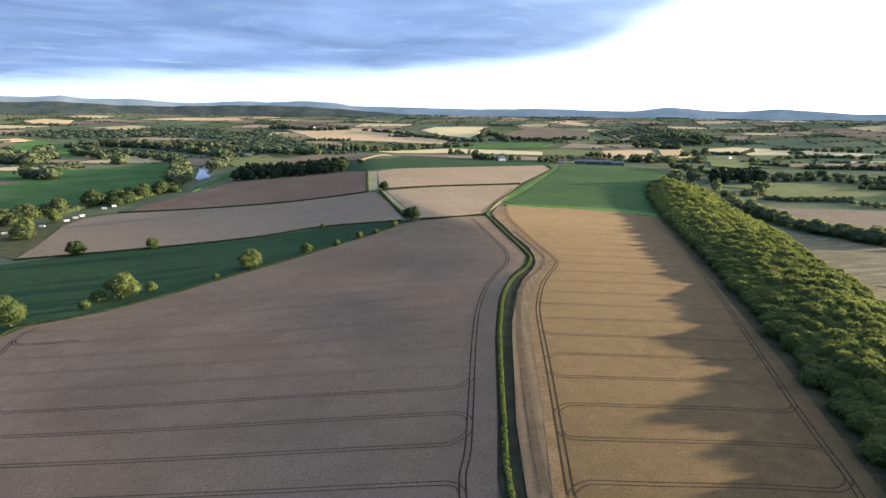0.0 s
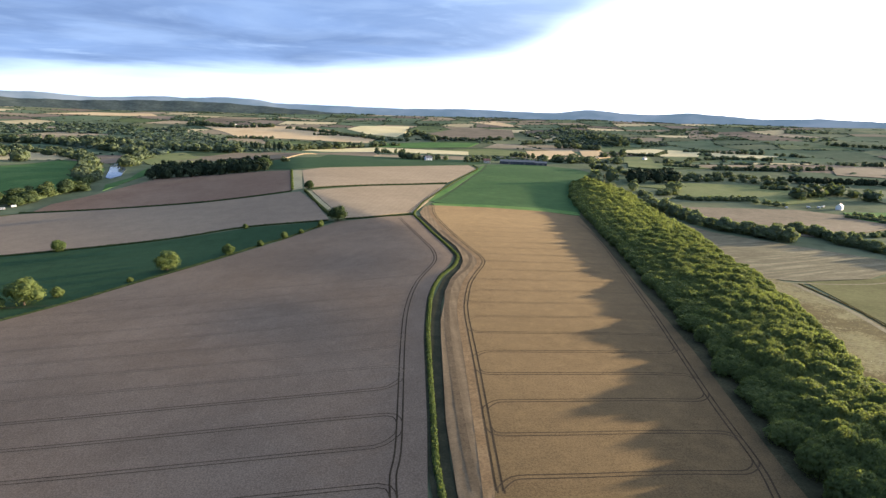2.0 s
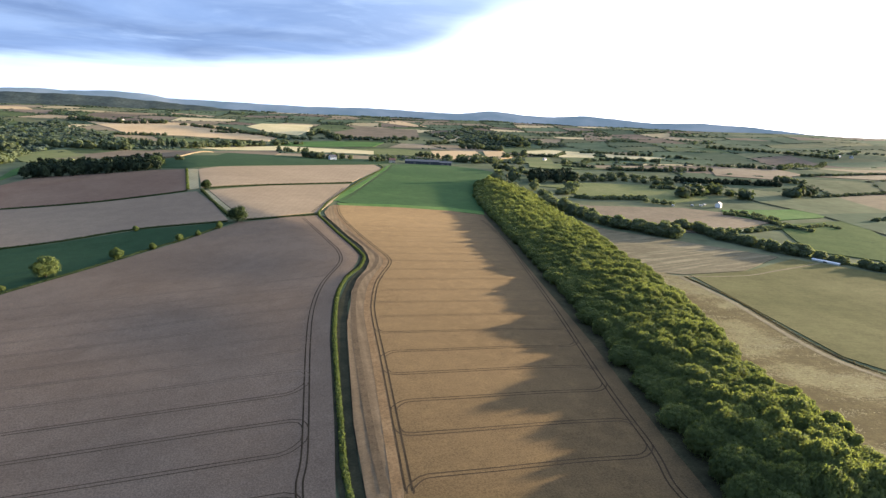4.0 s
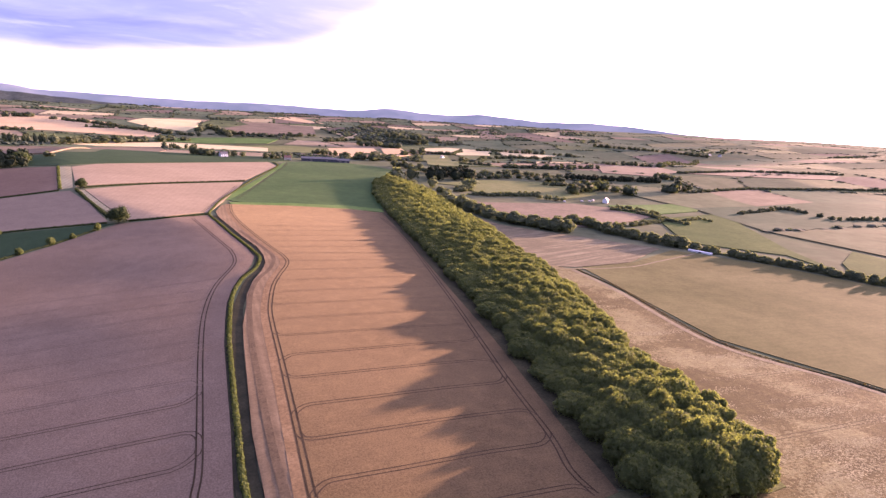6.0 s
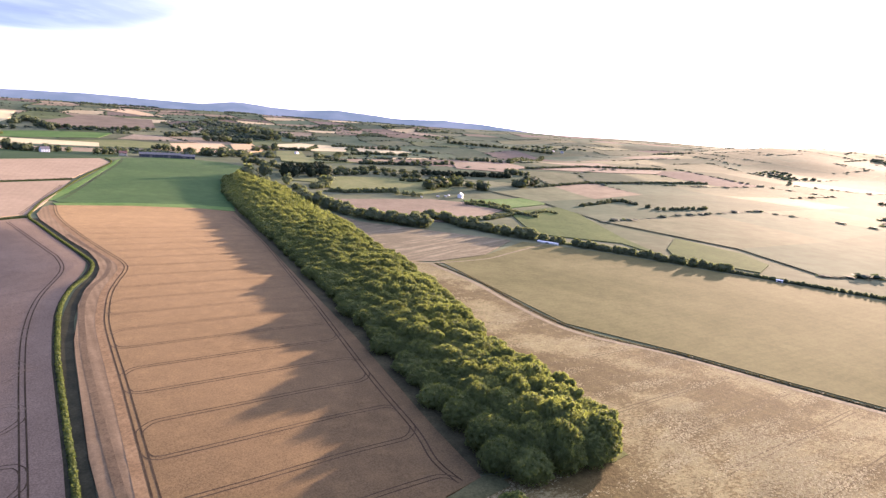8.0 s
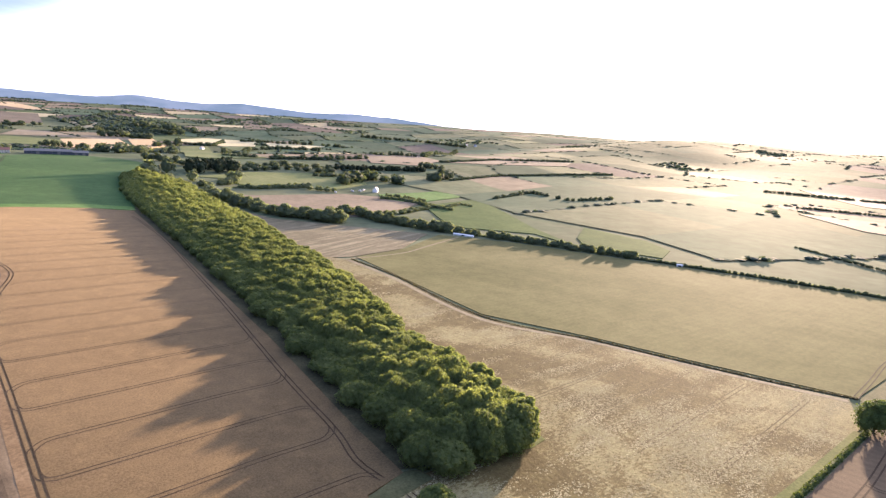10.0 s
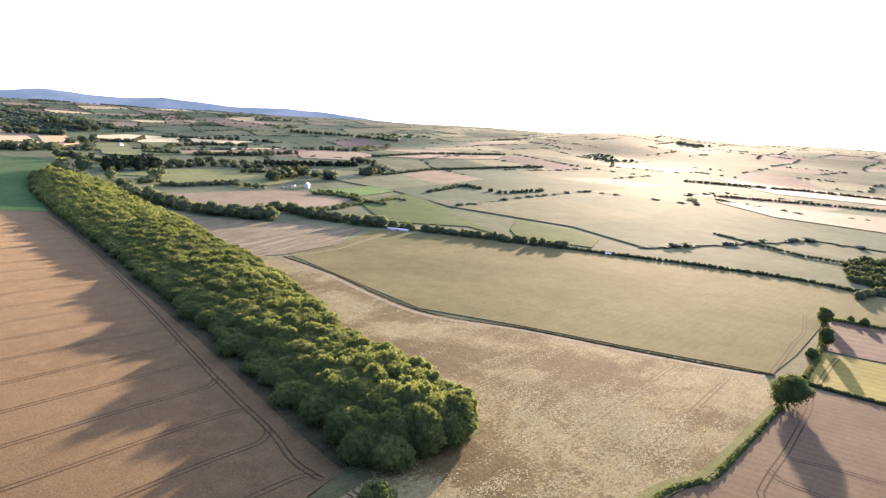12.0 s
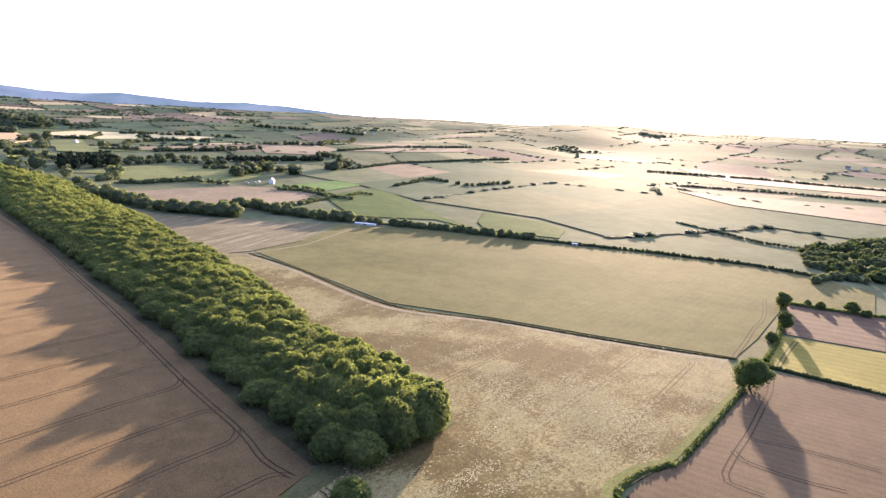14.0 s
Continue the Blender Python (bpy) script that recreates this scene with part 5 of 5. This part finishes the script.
# distance haze is put into the hill colour and a faint glow
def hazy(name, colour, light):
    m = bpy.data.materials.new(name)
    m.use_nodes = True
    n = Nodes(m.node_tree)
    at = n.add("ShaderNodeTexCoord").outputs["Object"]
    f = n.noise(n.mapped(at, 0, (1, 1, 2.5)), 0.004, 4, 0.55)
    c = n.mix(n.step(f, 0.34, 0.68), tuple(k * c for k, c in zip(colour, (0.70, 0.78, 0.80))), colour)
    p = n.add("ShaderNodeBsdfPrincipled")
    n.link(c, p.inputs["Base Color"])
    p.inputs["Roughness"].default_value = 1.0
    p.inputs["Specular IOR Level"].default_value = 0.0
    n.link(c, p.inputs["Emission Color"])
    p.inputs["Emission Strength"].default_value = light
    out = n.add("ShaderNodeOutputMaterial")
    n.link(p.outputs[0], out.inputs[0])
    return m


SKYLINE = [(-60, 0.9), (-28.6, 0.95), (-26.5, 0.92), (-24.7, 1.08), (-23.1, 0.86), (-20.0, 0.92), (-15.7, 0.63), (-10.7, 0.9), (-9.3, 0.78), (-6.5, 0.96), (-3.5, 0.86), (-2.0, 0.58), (2.0, 0.53), (6.3, 0.45), (9.6, 0.41), (15.2, 0.52), (21.1, 0.37), (23.4, 0.39), (25.8, 0.74), (28.9, 0.48), (31.0, 0.4), (34.4, 0.63), (40.0, 0.25), (43.9, 0.4), (47.9, 0.25), (51.8, -0.1), (56.9, -0.35), (63.6, -0.45), (72.2, -0.6), (125, -0.5)]
# blue-grey tone and weak emission imitate the air before the hills
hills("backdrop_hills", SKYLINE, 4830, 4620, hazy("haze_blue_hills", (0.114, 0.124, 0.132), 0.44), "hazy blue hills along the horizon", 0.012)

WOODED = [(-60, 0.35), (-34, 0.42), (-29, 0.5), (-25, 0.62), (-21, 0.4), (-17, 0.36), (-13, 0.5), (-10, 0.55), (-6.5, 0.5), (-3, 0.3), (1, 0.05), (5, -0.25), (10, -1.0), (125, -1.6)]
# the woods' green is greyed and blued to paint in haze
hills("wooded_hills", WOODED, 4560, 4200, surface("hazed_wooded_slopes", (0.048, 0.063, 0.060), (0.080, 0.097, 0.086), 0.008, 0.05, 0.6), "dark wooded slopes below the far hills", 0.02)

# water
WATER = plain("river_water", (0.10, 0.12, 0.13), 0.12, 0.0, 0.2, 0.3)
field("water", [(-296, 1134), (-399, 1530), (-412, 1618), (-390, 1600), (-266, 1114), (-248, 1014), (-257, 987), (-267, 1004)], WATER, "smooth pale river bend reflecting the sky", 0.9, 15, "river")

# ---------------------------------------------------------------- buildings and vehicles
def part(name, bm, material, parent, label="", at=None):
    me = bpy.data.meshes.new(name)
    bm.to_mesh(me)
    bm.free()
    me.materials.append(material)
    ob = new(name, me)
    ob.parent = parent
    if at:
        ob.location = at
    if label:
        ob["label"] = label
    return ob


def block(x0, x1, y0, y1, z0, z1, bevel=0.0):
    bm = bmesh.new()
    bmesh.ops.create_cube(bm, size=1)
    for v in bm.verts:
        v.co = Vector(((x0 + x1) / 2 + v.co.x * (x1 - x0), (y0 + y1) / 2 + v.co.y * (y1 - y0), (z0 + z1) / 2 + v.co.z * (z1 - z0)))
    if bevel:
        bmesh.ops.bevel(bm, geom=bm.edges[:], offset=bevel, segments=2, affect="EDGES")
    return bm


def gable_walls(l, w, eaves, ridge):
    bm = bmesh.new()
    ring = [(-w / 2, -0.6), (w / 2, -0.6), (w / 2, eaves), (0, ridge), (-w / 2, eaves)]
    a = [bm.verts.new((-l / 2, y, z)) for y, z in ring]
    b = [bm.verts.new((l / 2, y, z)) for y, z in ring]
    bm.faces.new(a[::-1])
    bm.faces.new(b)
    for i in range(5):
        j = (i + 1) % 5
        bm.faces.new((a[i], a[j], b[j], b[i]))
    bmesh.ops.recalc_face_normals(bm, faces=bm.faces)
    return bm


def roof_slope(l, w, eaves, ridge, side, over=0.5, thick=0.18):
    bm = bmesh.new()
    d = Vector((0, side * w / 2, eaves - ridge))
    d = d * (1 + over / d.length)
    n = Vector((0, side * (ridge - eaves), w / 2)).normalized() * thick
    top = Vector((0, 0, ridge + 0.03))
    pts = []
    for x in (-l / 2 - over, l / 2 + over):
        for q in (top, top + d):
            pts += [bm.verts.new(q + Vector((x, 0, 0))), bm.verts.new(q + n + Vector((x, 0, 0)))]
    for f in ((0, 1, 3, 2), (4, 6, 7, 5), (0, 4, 5, 1), (2, 3, 7, 6), (1, 5, 7, 3), (0, 2, 6, 4)):
        bm.faces.new([pts[i] for i in f])
    bmesh.ops.recalc_face_normals(bm, faces=bm.faces)
    return bm


GLASS = plain("window_glass", (0.03, 0.035, 0.045), 0.1)
FRAME = plain("white_paint", (0.78, 0.77, 0.74), 0.5)
RENDERED = plain("white_render", (0.86, 0.85, 0.82), 0.85, depth=0.1)
CREAM = plain("cream_render", (0.62, 0.55, 0.42), 0.9)
SLATE = plain("slate_roof", (0.11, 0.11, 0.125), 0.7)
TILE = plain("clay_tiles", (0.26, 0.13, 0.09), 0.85)
BRICK = plain("brick", (0.30, 0.16, 0.11), 0.9)
SHEET = plain("blue_grey_sheeting", (0.165, 0.157, 0.145), 0.85, 0.0)
CLAD = plain("dark_cladding", (0.06, 0.065, 0.08), 0.8)
TYRE = plain("rubber", (0.02, 0.02, 0.02), 0.9)
BODY = plain("white_caravan_shell", (0.66, 0.66, 0.65), 0.35)


def house(x, y, turn, l, w, eaves, ridge, walls, roof, label):
    root = new("house")
    part("wall", gable_walls(l, w, eaves, ridge), walls, root)
    for side in (-1, 1):
        part("roof", roof_slope(l, w, eaves, ridge, side), roof, root)
        for k in range(3):
            for z in (0.9, 3.3):
                if z + 1.3 > eaves:
                    continue
                u = l * (k - 1) * 0.3
                pane = part("window", block(u - 0.55, u + 0.55, side * w / 2 - 0.03, side * (w / 2 + 0.05), z, z + 1.25), GLASS, root)
                part("frame", block(u - 0.66, u + 0.66, side * w / 2 - 0.02, side * (w / 2 + 0.03), z - 0.1, z + 1.35), FRAME, pane)
    part("door", block(l * 0.14 - 0.5, l * 0.14 + 0.5, -w / 2 - 0.07, -w / 2 + 0.02, 0, 2.05), CLAD, root, "dark front door")
    for s in (-1, 1):
        part("chimney", block(s * (l / 2 - 0.9) - 0.45, s * (l / 2 - 0.9) + 0.45, -0.4, 0.4, ridge - 0.6, ridge + 1.3, 0.04), BRICK, root, "brick chimney")
    stand(root, x, y, radians(turn))
    return tagged(root, label, "house")


def barn(x, y, turn, l, w, eaves, ridge, label):
    root = new("barn")
    part("wall", gable_walls(l, w, eaves, ridge), CLAD, root)
    for side in (-1, 1):
        part("roof", roof_slope(l, w, eaves, ridge, side, 0.6, 0.12), SHEET, root, "blue-grey sheet roof")
        for k in range(int(l / 7)):
            u = -l / 2 + 3.5 + 7 * k
            part("post", block(u - 0.18, u + 0.18, side * w / 2 - 0.02, side * (w / 2 + 0.14), 0, eaves - 0.05), SHEET, root)
    for k in (-1, 1):
        part("door", block(k * l * 0.22 - 2.2, k * l * 0.22 + 2.2, -w / 2 - 0.1, -w / 2 + 0.03, 0, eaves * 0.8), SHEET, root, "sliding sheet door")
    stand(root, x, y, radians(turn))
    return tagged(root, label, "barn")


def caravan():
    root = new("caravan")
    part("body", block(-2.9, 2.9, -1.15, 1.15, 0.45, 2.55, 0.28), BODY, root)
    for s in (-1, 1):
        for u in (-1.7, 0.2, 1.9):
            part("window", block(u - 0.55, u + 0.55, s * 1.15 - 0.02, s * 1.18, 1.35, 2.0), GLASS, root)
        bm = bmesh.new()
        bmesh.ops.create_cone(bm, cap_ends=True, segments=14, radius1=0.33, radius2=0.33, depth=0.2, matrix=pose(0, s * 1.0, 0.33, 90))
        part("wheel", bm, TYRE, root)
    part("hitch", block(2.8, 4.1, -0.08, 0.08, 0.42, 0.52), TYRE, root, "drawbar")
    part("door", block(-0.95, -0.4, 1.15, 1.19, 0.6, 2.2), FRAME, root)
    return tagged(root, "white touring caravan parked beside riverside trees", "caravan", "parked caravans")


def shed(x, y, turn, l, w, eaves, ridge, label):
    root = new("shed")
    part("wall", gable_walls(l, w, eaves, ridge), RENDERED, root)
    for side in (-1, 1):
        part("roof", roof_slope(l, w, eaves, ridge, side, 0.3, 0.1), RENDERED, root, "pale sheet roof")
    part("door", block(-1.5, 1.5, -w / 2 - 0.06, -w / 2 + 0.02, 0, eaves * 0.85), CLAD, root)
    stand(root, x, y, radians(turn))
    return tagged(root, label, "shed")


barn(424, 1133, -20, 66, 17, 5.2, 8.4, "long farm barn with a blue-grey sheet roof beyond the green field")
barn(466, 1118, -20, 24, 15, 4.6, 7.6, "shorter dark barn beside the long one")
house(254, 1158, 14, 13, 8, 5.4, 9.0, RENDERED, SLATE, "white farmhouse among trees on the ridge")
house(364, 1136, -10, 12, 8, 5.2, 8.6, CREAM, TILE, "cream house beside the farm barns")
house(729, 686, 35, 11, 7.5, 4.6, 7.6, RENDERED, RENDERED, "bright white house beside trees in the valley")
first = caravan()
SPOTS = [(-378, 686, 20), (-367, 690, 60), (-354, 714, 10), (-339, 738, 35), (-335, 751, 25), (-332, 761, 50), (-322, 799, 20), (-315, 811, 40), (652, 695, 70), (688, 696, 85), (703, 694, 80), (716, 700, 20)]
for k, (x, y, a) in enumerate(SPOTS):
    stand(first if k == 0 else copy_thing(first, Matrix()), x, y, radians(a))
shed(531, 366, -75, 22, 4, 1.2, 1.7, "long low white shed beside the field hedge")
shed(566, 304, -70, 6, 3, 1.6, 2.1, "small white shed in the hedge line")
shed(590, 163, -70, 5, 3.4, 1.5, 2.0, "small white hut by the meadow hedge")
for x, y, a in ((2362, 1873, 20), (2385, 1830, 70), (2405, 1790, 40), (2430, 1745, 10), (2448, 1707, 60), (1126, 1848, 30), (-295, 3296, 50), (2573, -198, 80), (2583, -248, 20)):
    house(x, y, a, 15, 9, 6.0, 10.5, RENDERED, SLATE, "far white village house among hedgerows")
